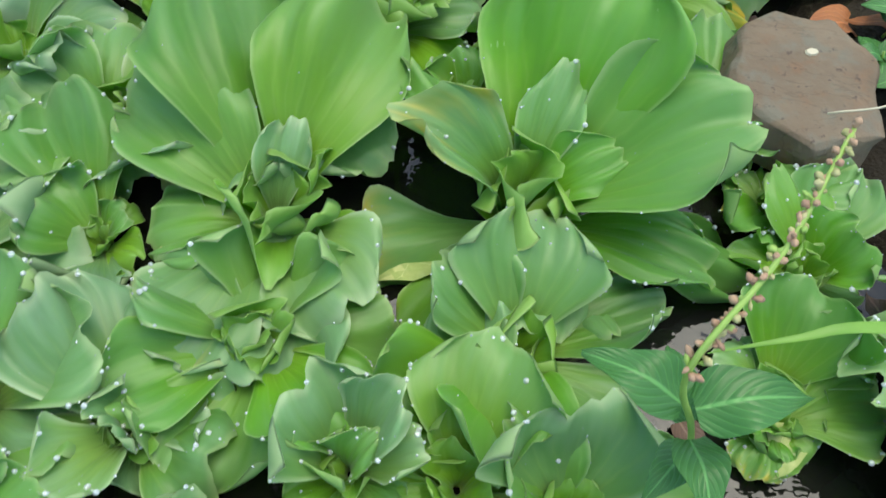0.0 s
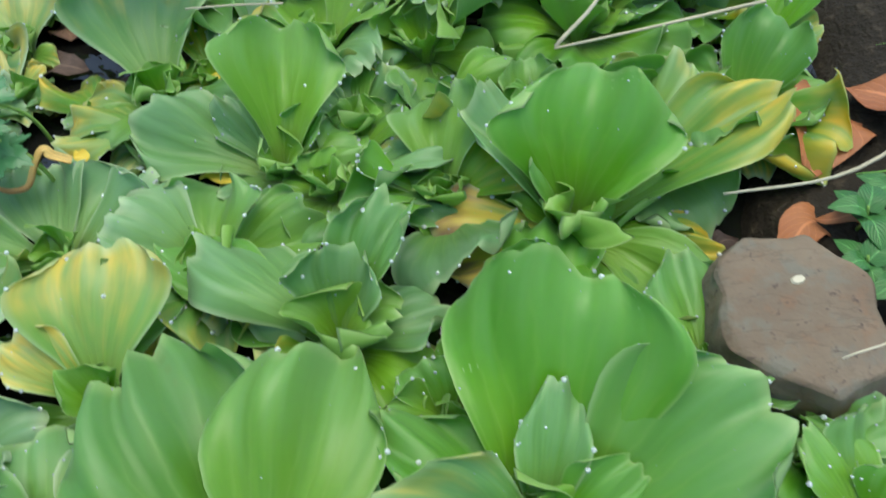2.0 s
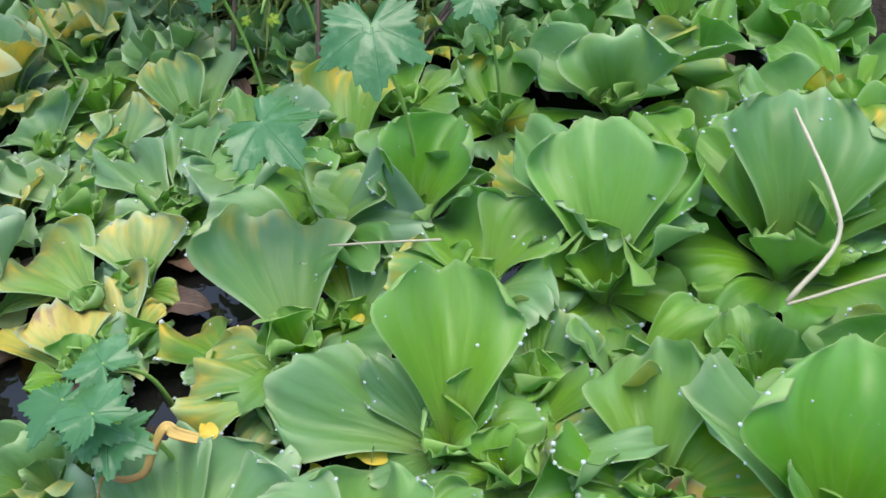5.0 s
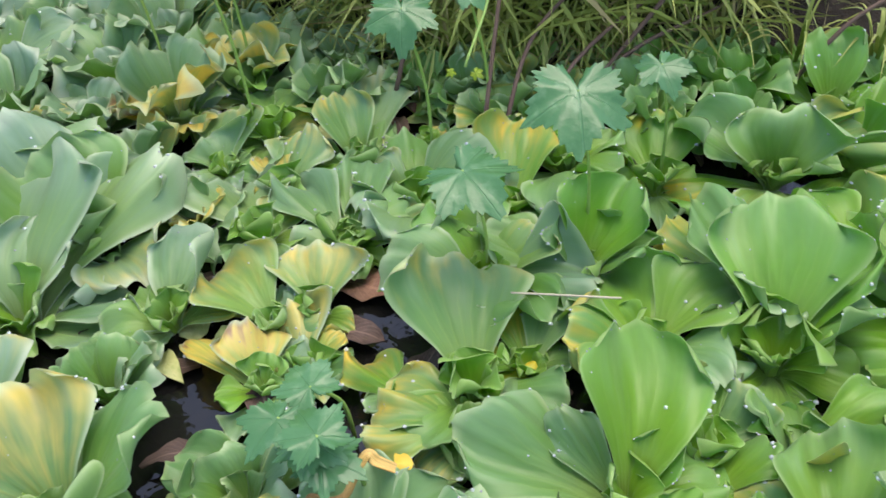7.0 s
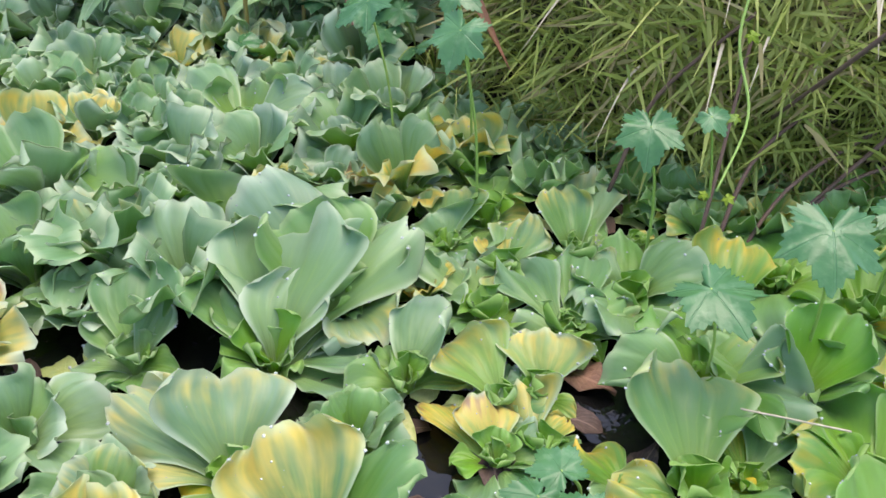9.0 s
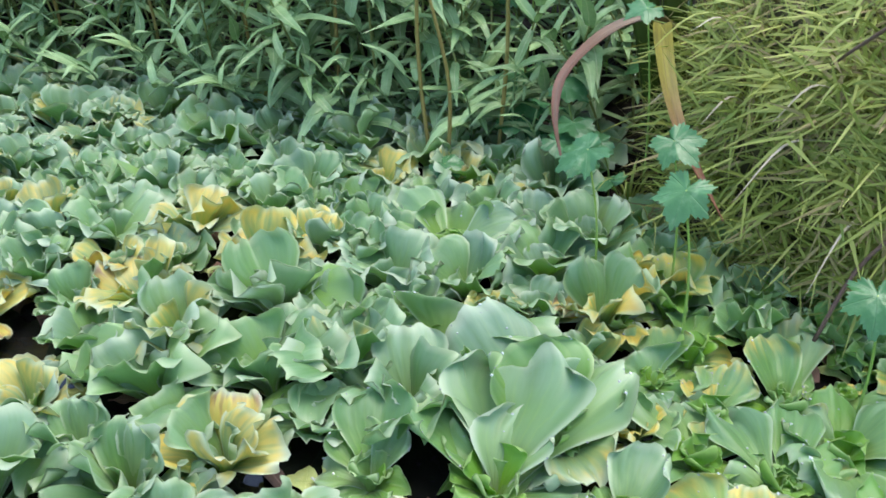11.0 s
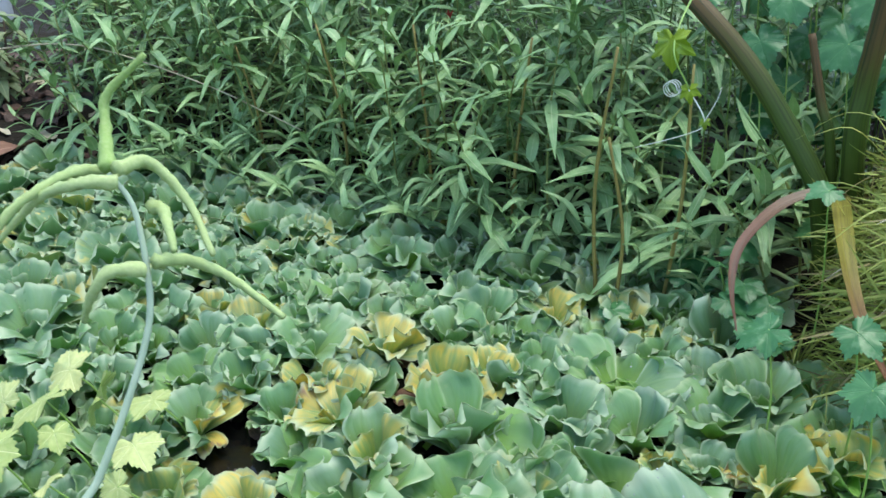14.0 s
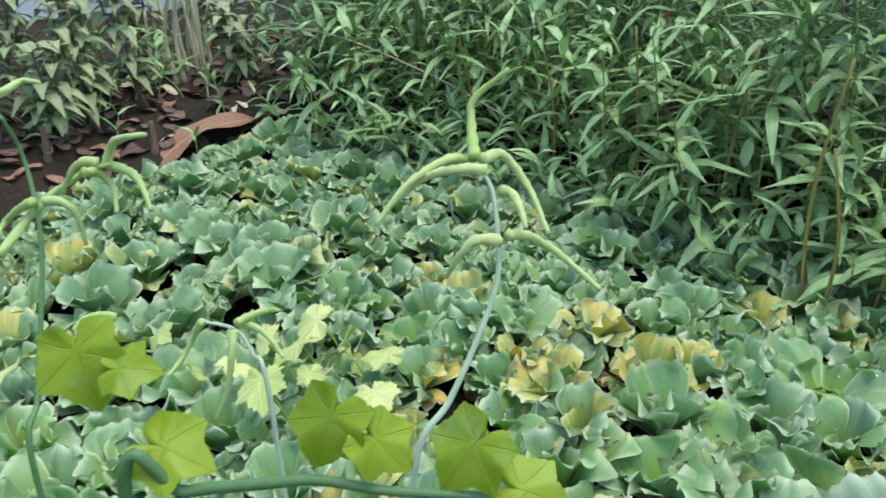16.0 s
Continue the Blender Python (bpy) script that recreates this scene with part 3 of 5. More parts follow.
hero(-0.442, 1.797, [(137, 19, 0.121, 0.104, 0.75), (88, 32, 0.076, 0.101, 0.3)])
hero(-0.374, 1.881, [(118, 48, 0.108, 0.113, 0.6), (75, 18, 0.16, 0.123, 0)])
hero(-0.308, 1.769, [(93, 19, 0.125, 0.096, 0)])
hero(-0.347, 1.694, [(100, 27, 0.11, 0.091, 0), (144, 44, 0.057, 0.08, 0)])
hero(-0.251, 1.660, [(127, 24, 0.074, 0.051, 0.85), (81, 32, 0.094, 0.086, 0)])
hero(-0.139, 1.558, [(39, 24, 0.073, 0.07, 0), (93, 16, 0.147, 0.068, 0), (29, 10, 0.112, 0.063, 0.3)])
hero(0.247, 1.277, [(52, 25, 0.07, 0.076, 0), (-24, 29, 0.084, 0.094, 0), (-32, 21, 0.028, 0.068, 0)])
hero(0.327, 1.339, [(121, 31, 0.038, 0.064, 0), (16, 19, 0.094, 0.077, 0), (-9, 56, 0.036, 0.038, 0)])
hero(0.454, 1.769, [(-25, 72, 0.1, 0.061, 0), (-174, 67, 0.071, 0.1, 0.2), (65, 40, 0.131, 0.05, 0), (-118, 13, 0.153, 0.057, 0)])
hero(-0.433, 1.508, [(142, 49, 0.153, 0.163, 0), (65, 42, 0.142, 0.088, 0), (147, 23, 0.245, 0.121, 0), (33, 76, 0.098, 0.07, 0), (113, 22, 0.2, 0.089, 0)])
hero(-0.089, 1.786, [(-87, 4, 0.066, 0.073, 0.8), (-131, 22, 0.067, 0.057, 0), (-26, 15, 0.059, 0.067, 0)])


def more_large_rosettes():
    """Further large plants that close the near cover between those above."""
    rng = np.random.default_rng(77)
    for _ in range(1500):
        x, y = rng.uniform(-0.1, 0.78), rng.uniform(0.42, 1.75)
        if float(shore_distance(x, y)) > -0.03 or any((x - a) ** 2 + (y - b) ** 2 < 0.105**2 for a, b, c in PLANTS if c > 0.05) or any((x - a) ** 2 + (y - b) ** 2 < (c + 0.025) ** 2 for a, b, c in POOLS):
            continue
        turn = rng.uniform(0, 360)
        rows = [(turn + 62 * k + rng.uniform(-15, 15), rng.uniform(15, 40), rng.uniform(0.085, 0.125), rng.uniform(0.07, 0.105), rng.uniform(0.3, 0.6) if rng.random() < (0.05 if y < 0.9 else 0.15) else 0.0) for k in range(6)]
        hero(x, y, rows)


more_large_rosettes()


def small_rosette(seed):
    """A middling rosette of the crowded cover, to be copied."""
    rng = np.random.default_rng(seed)
    root = new("water_lettuce")
    turn = rng.uniform(0, 360)
    pattern = []
    PATTERNS.append(pattern)
    for k in range(10):
        ring = 0 if k < 4 else 1 if k < 8 else 2
        el = (rng.uniform(20, 42), rng.uniform(46, 66), rng.uniform(62, 80))[ring]
        length = (rng.uniform(0.075, 0.105), rng.uniform(0.075, 0.10), rng.uniform(0.05, 0.065))[ring]
        width = length * rng.uniform(0.75, 1.0)
        data = leaf_data(rng, length, width, 8, 16, cup=rng.uniform(-0.06, 0.14), bend=rng.uniform(0.04, 0.14), ruffle=rng.uniform(0.08, 0.15), roll=rng.uniform(15, 60), frill=rng.uniform(0.03, 0.06), apex=rng.uniform(0.02, 0.14))
        ob = mesh_object("leaf", data[0], data[1], [LEAF_TOP, LEAF_UNDER], root, True, data[2], data[3])
        ob.matrix_basis = leaf_pose(turn + 137.5 * k + rng.uniform(-12, 12), el, 0.003, rng.uniform(-12, 12))
        far = leaf_data(rng, length, width, 6, 14, cup=0.05, bend=0.09, ruffle=rng.uniform(0.08, 0.14), roll=rng.uniform(12, 45), frill=rng.uniform(0.03, 0.055), apex=rng.uniform(0.02, 0.14))
        pattern.append((far, ob.matrix_basis.copy()))
    return root


PATTERNS = []
ROSETTES = [small_rosette(500 + s) for s in range(12)]


def settle_rosette(k, x, y, size, turn, grey, old, rng, first=False):
    m = pose(x, y, 0.006, rng.uniform(-6, 6), rng.uniform(-6, 6), turn) @ Matrix.Diagonal((size, size, size * rng.uniform(0.9, 1.2), 1))
    if first:
        root = ROSETTES[k]
        root.matrix_basis = m
    else:
        root = copy_thing(ROSETTES[k], pose(0, 0, 0))
        root.matrix_basis = m
    aged = False
    for n, leaf in enumerate(root.children):
        y0 = rng.uniform(0.45, 0.92) if old == 1.0 and rng.random() < 0.3 else old * rng.uniform(0.4, 0.8) if rng.random() < 0.2 + 0.25 * old else 0.0
        aged |= y0 > 0.4
        leaf.color = (min(1.0, max(0.0, grey + rng.uniform(-0.25, 0.2))), min(1.0, y0), max(0.0, (y0 - 0.72) * 1.5), 1.0)
    tagged(root, "small floating water lettuce " + ("with yellow and browning leaves" if aged else "with grey-green ruffled leaves in the crowd"), "water plant", "water lettuces on the pond")
    return root


def fill_pond():
    rng = np.random.default_rng(7)
    spots = []
    for x, y in YELLOWED:
        PLANTS.append((x, y, 0.075))
        spots.append((x, y, rng.uniform(1.05, 1.3), 1.0))
    for _ in range(16000):
        x, y = rng.uniform(-3.02, 0.9), rng.uniform(0.38, 2.45)
        if float(shore_distance(x, y)) > (-0.06 if x > 0.05 and y < 1.2 else 0.01) or (y < 0.62 and x > -0.2 and y < 0.45):
            continue
        if any((x - hx) ** 2 + (y - hy) ** 2 < hr * hr for hx, hy, hr in HOLES):
            continue
        size = rng.uniform(0.9, 1.6) if x < -0.55 else rng.uniform(0.75, 1.1)
        own = 0.052 * size
        if any((x - px) ** 2 + (y - py) ** 2 < (own + pr * 0.62) ** 2 for px, py, pr in PLANTS):
            continue
        PLANTS.append((x, y, own))
        aged = 0.42 if -0.65 < x < 0.12 and 1.1 < y < 1.95 else 0.2
        spots.append((x, y, size, rng.uniform(0.45, 0.95) if rng.random() < aged else 0.0))
    spots.sort(key=lambda q: 0.0 if q[0] > -0.1 else (q[0] + 0.45) ** 2 + (q[1] - 1.2) ** 2)
    for made, (x, y, size, old) in enumerate(spots[:225]):
        settle_rosette(made % 12, x, y, size, rng.uniform(0, 360), 0.06 + 0.72 * min(1.0, max(0.0, (0.40 - x) / 1.0)), old, rng, made < 12)
    # the far rest of the cover
    verts, faces, uvs, slots = [], [], [], []
    for n, (x, y, size, old) in enumerate(spots[225:]):
        m = pose(x, y, 0.006, rng.uniform(-6, 6), rng.uniform(-6, 6), rng.uniform(0, 360)) @ Matrix.Diagonal((size, size, size * 1.1, 1))
        for data, place in PATTERNS[n % 12]:
            w = m @ place
            s = len(verts)
            verts += [w @ Vector(v) for v in data[0]]
            faces += [tuple(i + s for i in f) for f in data[1]]
            uvs += list(data[2])
            slots += data[3]
    if verts:
        ob = mesh_object("lettuce_cover", verts, faces, [LEAF_TOP, LEAF_UNDER], None, True, uvs, slots)
        ob.color = (0.80, 0.0, 0.0, 0.0)
        tagged(ob, "far cover of crowded grey-green water lettuce", "water plants", kind="stuff")


HOLES = POOLS + [(-1.297, 1.331, 0.12), (-1.383, 1.560, 0.07), (-0.995, 1.292, 0.05), (-1.094, 1.568, 0.05)]
YELLOWED = [(-1.278, 1.735), (-1.087, 1.702), (-0.903, 2.145), (-1.753, 1.638), (-1.598, 1.645), (-1.425, 1.335), (-1.296, 1.546), (-1.191, 1.513), (-0.459, 1.801), (-0.385, 1.929), (-1.206, 1.048), (-1.148, 1.232), (-0.819, 1.279), (-1.058, 2.082), (-1.924, 1.598), (-1.789, 1.944), (-2.276, 2.107)]
fill_pond()

# ---- shared shapes ----
def part(name, verts, faces, material, parent, label="", uvs=None, smooth=True):
    ob = mesh_object(name, verts, faces, [material], parent, smooth, uvs)
    return tagged(ob, label) if label else ob


def smooth_line(points, steps=6):
    """A soft line through a few points."""
    p = [Vector(q) for q in points]
    p = [2 * p[0] - p[1]] + p + [2 * p[-1] - p[-2]]
    out = []
    for a, b, c, d in zip(p, p[1:], p[2:], p[3:]):
        for i in range(steps):
            f = i / steps
            out.append(0.5 * (2 * b + (c - a) * f + (2 * a - 5 * b + 4 * c - d) * f * f + (3 * b - a - 3 * c + d) * f**3))
    return out + [p[-2]]


def tube(points, r0, r1, sides=7, steps=6, bumps=0.0, seed=1, flat=1.0):
    """Verts, faces and uvs of a round stem along a soft line, thick r0 at its start and r1 at its end."""
    rng = np.random.default_rng(seed)
    line = smooth_line(points, steps)
    verts, faces, uvs, n = [], [], [], len(line)
    side = Vector((0.31, 0.17, 0.93))
    for i, p in enumerate(line):
        ahead = (line[min(i + 1, n - 1)] - line[max(i - 1, 0)]).normalized()
        side = (side - ahead * side.dot(ahead))
        side = side.normalized() if side.length > 1e-4 else ahead.orthogonal().normalized()
        up = ahead.cross(side)
        f = i / (n - 1)
        r = r0 + (r1 - r0) * f
        for j in range(sides):
            a = 6.28319 * j / sides
            k = r * (1 + bumps * rng.uniform(-1, 1))
            verts.append(p + side * (k * math.cos(a)) + up * (k * flat * math.sin(a)))
            uvs.append((j / sides, f))
    for i in range(n - 1):
        for j in range(sides):
            a, b = i * sides + j, i * sides + (j + 1) % sides
            faces.append((a, b, b + sides, a + sides))
    faces += [tuple(range(sides))[::-1], tuple(range((n - 1) * sides, n * sides))]
    return verts, faces, uvs


def join(*pieces):
    verts, faces, uvs = [], [], []
    for v, f, u in pieces:
        s = len(verts)
        verts += list(v)
        faces += [tuple(i + s for i in q) for q in f]
        uvs += list(u)
    return verts, faces, uvs


def strap(points, width, seed=1, fold=0.25, nv=4, steps=6, tip=0.05, foot=0.3, wave=0.0, normal=(0, 0, 1), thick=0.0006):
    """A long leaf along a soft line: widest near its middle, a little folded along the rib, with an underside."""
    rng = np.random.default_rng(seed)
    line = smooth_line(points, steps)
    n = len(line)
    verts, uvs, low = [], [], []
    ph = rng.uniform(0, 6)
    for i, p in enumerate(line):
        ahead = (line[min(i + 1, n - 1)] - line[max(i - 1, 0)]).normalized()
        side = ahead.cross(Vector(normal))
        side = side.normalized() if side.length > 1e-3 else ahead.orthogonal().normalized()
        up = side.cross(ahead)
        f = i / (n - 1)
        prof = math.sin(math.pi * min(1.0, f * 0.93 + 0.07) ** 0.75)
        w = width / 2 * (foot * (1 - f) ** 3 + tip * f + (1 - 0.2 * f) * prof)
        for j in range(nv + 1):
            v = 2 * j / nv - 1
            q = p + side * (w * v) + up * (w * fold * abs(v) + wave * width * math.sin(11 * f + ph + 2 * v) * abs(v))
            verts.append(q)
            low.append(q - up * thick)
            uvs.append((j / nv, f))
    m = len(verts)
    faces = grid_faces(n - 1, nv, 0) + grid_faces(n - 1, nv, m, True)
    return verts + low, faces, uvs + uvs


OUTLINE = [(0, 1.0), (9, 0.83), (20, 0.68), (34, 0.52), (46, 0.66), (57, 0.88), (68, 0.70), (82, 0.54), (95, 0.46), (108, 0.56), (121, 0.66), (136, 0.50), (158, 0.42), (172, 0.22), (180, 0.10)]


def lobed(size, lobes=5, depth=0.28, teeth=0.05, seed=1, rings=5, around=90, cup=0.14, notch=0.45, droop=0.10):
    """A broad toothed leaf: stalk at the origin, main lobe along +y, upper face to +z. depth sets how far it is cut between the lobes."""
    rng = np.random.default_rng(seed)
    verts, faces, uvs = [(0, 0, 0)], [], [(0.5, 0.2)]
    ph, skew = rng.uniform(0, 6), rng.uniform(-6, 6)
    angles, reach = zip(*OUTLINE)
    for k in range(1, rings + 1):
        for j in range(around):
            a = 6.28319 * j / around
            off = abs((math.degrees(a) - 90 + skew + 180) % 360 - 180)
            r = float(np.interp(off, angles, reach))
            whole = 0.95 - 0.35 * off / 180 - 0.35 * math.exp(-((off - 180) / 18) ** 2)
            r = whole + (r - whole) * min(1.0, depth / 0.28)
            f = k / rings
            r += 1.8 * teeth * (((j * 2) % 5) / 5 - 0.4) * f**4
            r *= f * size * 0.66
            x, y = r * math.cos(a), r * math.sin(a)
            z = -cup * size * f * f * (0.5 + 0.5 * math.cos(math.radians(off) * 6)) + 0.05 * size * f * f * math.sin(3 * a + ph) - droop * size * max(0.0, y / size) ** 2 * 3
            verts.append((x, y, z))
            uvs.append((0.5 + 0.5 * x / size, 0.4 + 0.5 * y / size))
    for j in range(around):
        faces.append((0, 1 + j, 1 + (j + 1) % around))
        for k in range(rings - 1):
            a, b = 1 + k * around, 1 + (k + 1) * around
            faces.append((a + j, b + j, b + (j + 1) % around, a + (j + 1) % around))
    m = len(verts)
    low = [(x, y, z - 0.0008) for x, y, z in verts]
    return verts + low, faces + [tuple(i + m for i in f[::-1]) for f in faces], uvs + uvs


def moved(piece, m):
    return [m @ Vector(v) for v in piece[0]], piece[1], piece[2]


def facing(place, way, normal):
    """A pose with +y along way and +z near normal."""
    y = Vector(way).normalized()
    x = y.cross(Vector(normal)).normalized()
    z = x.cross(y)
    return Matrix.Translation(place) @ Matrix((x, y, z)).transposed().to_4x4()


# ---- greens, straws and barks ----
WEED = green_material("weed_leaf", (0.028, 0.125, 0.022), (0.44, 0.64, 0.28), 0.22, 30.0, 0.22, 0.2)
WEED_STEM = green_material("weed_stem", (0.08, 0.15, 0.03), (0.24, 0.26, 0.07), 0.5, 60.0, 0.0)
IVY = green_material("lobed_leaf", (0.03, 0.13, 0.035), (0.11, 0.27, 0.10), 0.24, 40.0, 0.2, 0.0, 0.07)
CRINKLED = green_material("crinkled_leaf", (0.025, 0.11, 0.02), (0.07, 0.21, 0.04), 0.38, 40.0, 0.1, 0.5)
YELLOW = green_material("yellow_leaf", (0.62, 0.42, 0.03), (0.86, 0.68, 0.09), 0.5, 40.0, 0.25)
VINE = green_material("vine", (0.20, 0.36, 0.06), (0.36, 0.52, 0.12), 0.45, 60.0, 0.1)
OLD_STEM = green_material("old_stem", (0.14, 0.11, 0.025), (0.32, 0.26, 0.07), 0.6, 60.0, 0.0)
STEM = green_material("grey_green_stem", (0.22, 0.33, 0.20), (0.42, 0.50, 0.36), 0.6, 60.0, 0.0)
DARK_STEM = green_material("dark_green_stem", (0.03, 0.09, 0.025), (0.10, 0.20, 0.07), 0.5, 60.0, 0.0)
LIME = green_material("lime_leaf", (0.15, 0.26, 0.006), (0.31, 0.42, 0.02), 0.45, 40.0, 0.35, 0.0, 0.1)
SPIKE = green_material("flower_spike", (0.22, 0.38, 0.06), (0.50, 0.58, 0.26), 0.6, 420.0, 0.1)
PALE = green_material("pale_leaf", (0.30, 0.43, 0.09), (0.68, 0.69, 0.30), 0.5, 150.0, 0.25, 0.0, 0.4)
OVAL = green_material("shrub_leaf", (0.12, 0.20, 0.07), (0.38, 0.43, 0.22), 0.5, 30.0, 0.2, 0.3)
GRASS = green_material("grass_blade", (0.11, 0.20, 0.022), (0.47, 0.49, 0.12), 0.5, 14.0, 0.2)
STRAW = green_material("dry_straw", (0.18, 0.15, 0.05), (0.46, 0.38, 0.16), 0.7, 30.0, 0.0)
FRESH_GRASS = green_material("fresh_grass", (0.10, 0.26, 0.03), (0.26, 0.46, 0.07), 0.4, 30.0, 0.25)
# straw darkened to hold the shade inside the tussock
SHADED_STRAW = green_material("shaded_straw", (0.04, 0.045, 0.015), (0.12, 0.11, 0.05), 0.8, 60.0, 0.0)
DRY = green_material("dry_leaf", (0.14, 0.07, 0.045), (0.32, 0.18, 0.115), 0.65, 26.0, 0.1, 0.3)
MOULD = green_material("mouldering_leaf", (0.035, 0.022, 0.016), (0.16, 0.10, 0.07), 0.7, 26.0, 0.05, 0.3)
RUST = green_material("rusty_leaf", (0.22, 0.06, 0.02), (0.42, 0.16, 0.05), 0.5, 22.0, 0.15, 0.35)
def withered_material(name, above, below, turn):
    """A strap leaf that has withered from its tip."""
    k = Mat(name, 0.55, 0.35)
    uv = k.n("SeparateXYZ")
    k.link(k.coord("UV"), uv.inputs[0])
    grain = k.noise(k.stretch(k.coord("UV"), 22.0, 2.0, 1.0), 1.0, 3.0)
    f = k.step(k.math("ADD", uv.outputs[1], k.math("MULTIPLY", k.math("SUBTRACT", grain, 0.5), 0.35)), turn - 0.2, turn + 0.2)
    colour = k.mix(f, above, below)
    colour = k.mix(k.step(grain, 0.45, 0.7), colour, tuple(0.35 * c for c in above))
    k.link(colour, k.b.inputs["Base Color"])
    k.bump(grain, 0.5, 0.002)
    return k.m


GOLDEN = withered_material("golden_strap", (0.20, 0.18, 0.02), (0.17, 0.06, 0.03), 0.55)
PINKISH = withered_material("brown_strap", (0.24, 0.19, 0.12), (0.16, 0.080, 0.050), 0.35)
STALK = withered_material("thick_stalk", (0.046, 0.080, 0.007), (0.095, 0.050, 0.012), 0.62)
BARK = green_material("brown_stem", (0.06, 0.038, 0.026), (0.17, 0.11, 0.075), 0.75, 40.0, 0.0)
TWIG = green_material("pale_twig", (0.36, 0.31, 0.19), (0.60, 0.54, 0.38), 0.7, 50.0, 0.0)
BUD = green_material("dry_bud", (0.30, 0.15, 0.10), (0.52, 0.36, 0.22), 0.7, 300.0, 0.1)
BUD_PALE = green_material("pale_bud", (0.30, 0.32, 0.10), (0.55, 0.50, 0.26), 0.7, 300.0, 0.1)
RED = green_material("red_petal", (0.40, 0.03, 0.03), (0.55, 0.07, 0.06), 0.5, 80.0, 0.2)
CREAM = green_material("cream_petal", (0.70, 0.72, 0.62), (0.82, 0.84, 0.76), 0.5, 80.0, 0.2)


def stone_material():
    k = Mat("bank_stone", 0.8, 0.3)
    obj = k.coord()
    a, b = k.noise(obj, 14.0, 5.0), k.noise(obj, 120.0, 4.0)
    c, crack = k.noise(obj, 38.0, 4.0), k.noise(k.stretch(obj, 9.0, 30.0, 14.0), 1.0, 5.0)
    colour = k.mix(a, (0.085, 0.060, 0.038), (0.25, 0.19, 0.125))
    colour = k.mix(k.math("MULTIPLY", k.step(c, 0.50, 0.68), 0.6), colour, (0.15, 0.15, 0.115))
    colour = k.mix(k.math("MULTIPLY", k.step(c, 0.46, 0.30), 0.5), colour, (0.19, 0.105, 0.055))
    colour = k.mix(k.step(b, 0.6, 0.75), colour, (0.07, 0.05, 0.04))
    colour = k.mix(k.math("MULTIPLY", k.math("SUBTRACT", 1.0, k.step(k.math("ABSOLUTE", k.math("SUBTRACT", crack, 0.5)), 0.0, 0.014)), 0.22), colour, (0.04, 0.03, 0.02))
    k.link(colour, k.b.inputs["Base Color"])
    k.bump(k.math("ADD", a, k.math("MULTIPLY", b, 0.5)), 0.6, 0.006)
    return k.m


STONE = stone_material()


# ---- the near bank: stone, dry leaves, seedlings ----
def bank_stone():
    rim = [(-0.075, 0.045), (-0.052, 0.080), (0.006, 0.074), (0.040, 0.034), (0.056, -0.040), (0.004, -0.072), (-0.070, -0.035)]
    bm = bmesh.new()
    low = [bm.verts.new((1.06 * x, 1.06 * y, -0.03)) for x, y in rim]
    top = [bm.verts.new((x, y, 0.030 - 0.10 * max(0.0, -y) + 0.05 * x)) for x, y in rim]
    bm.faces.new(low[::-1])
    bm.faces.new(top)
    for k in range(7):
        bm.faces.new((low[k], low[(k + 1) % 7], top[(k + 1) % 7], top[k]))
    bmesh.ops.bevel(bm, geom=list(bm.edges), offset=0.008, segments=3, affect="EDGES", profile=0.6)
    bmesh.ops.triangulate(bm, faces=list(bm.faces))
    bmesh.ops.subdivide_edges(bm, edges=list(bm.edges), cuts=3, use_grid_fill=True)
    for v in bm.verts:
        v.co += 0.009 * noise.noise_vector(v.co * 26) + 0.0022 * noise.noise_vector(v.co * 90)
    me = bpy.data.meshes.new("stone")
    bm.to_mesh(me)
    bm.free()
    me.materials.append(STONE)
    me.polygons.foreach_set("use_smooth", [True] * len(me.polygons))
    ob = new("stone", me)
    ob.matrix_basis = pose(0.632, 1.046, 0.052, 0, 0, -4)
    tagged(ob, "flat brown stone with worn edges on the muddy bank", "stone")


bank_stone()


def pale_flake():
    bm = bmesh.new()
    bmesh.ops.create_circle(bm, cap_ends=True, radius=0.0042, segments=7)
    ring = bmesh.ops.extrude_face_region(bm, geom=list(bm.faces))
    for v in ring["geom"]:
        if isinstance(v, bmesh.types.BMVert):
            v.co = Vector((v.co.x * 0.8, v.co.y * 0.8, 0.0018))
    for v in bm.verts:
        v.co.x *= 1.6 + 14 * v.co.y
    me = bpy.data.meshes.new("flake")
    bm.to_mesh(me)
    bm.free()
    me.materials.append(TWIG)
    ob = new("flake", me)
    ob.matrix_basis = pose(0.623, 1.080, 0.0795, 4, 0, 20)
    tagged(ob, "small pale chip lying on the brown stone", "chip")


pale_flake()


def dry_leaf(place, length, width, turn, mat, label, seed, tilt=8, name="dry_leaf"):
    rng = np.random.default_rng(seed)
    pts = [(0, -length / 2, 0), (rng.uniform(-0.1, 0.1) * length, -length / 6, 0.10 * length), (rng.uniform(-0.1, 0.1) * length, length / 5, 0.08 * length), (0, length / 2, 0.0)]
    v, f, u = strap(pts, width, seed, 0.2, 4, 4, wave=0.08)
    root = part(name, v, f, mat, None, "", u)
    z = float(ground_height(place[0], place[1])) if len(place) == 2 else place[2]
    low = min(p.z for p in v)
    root.matrix_basis = pose(place[0], place[1], max(z, 0.004) - low + 0.001, rng.uniform(-tilt, tilt), rng.uniform(-tilt, tilt), turn)
    tagged(root, label, "dead leaf", "dead leaves on the bank")
    return root


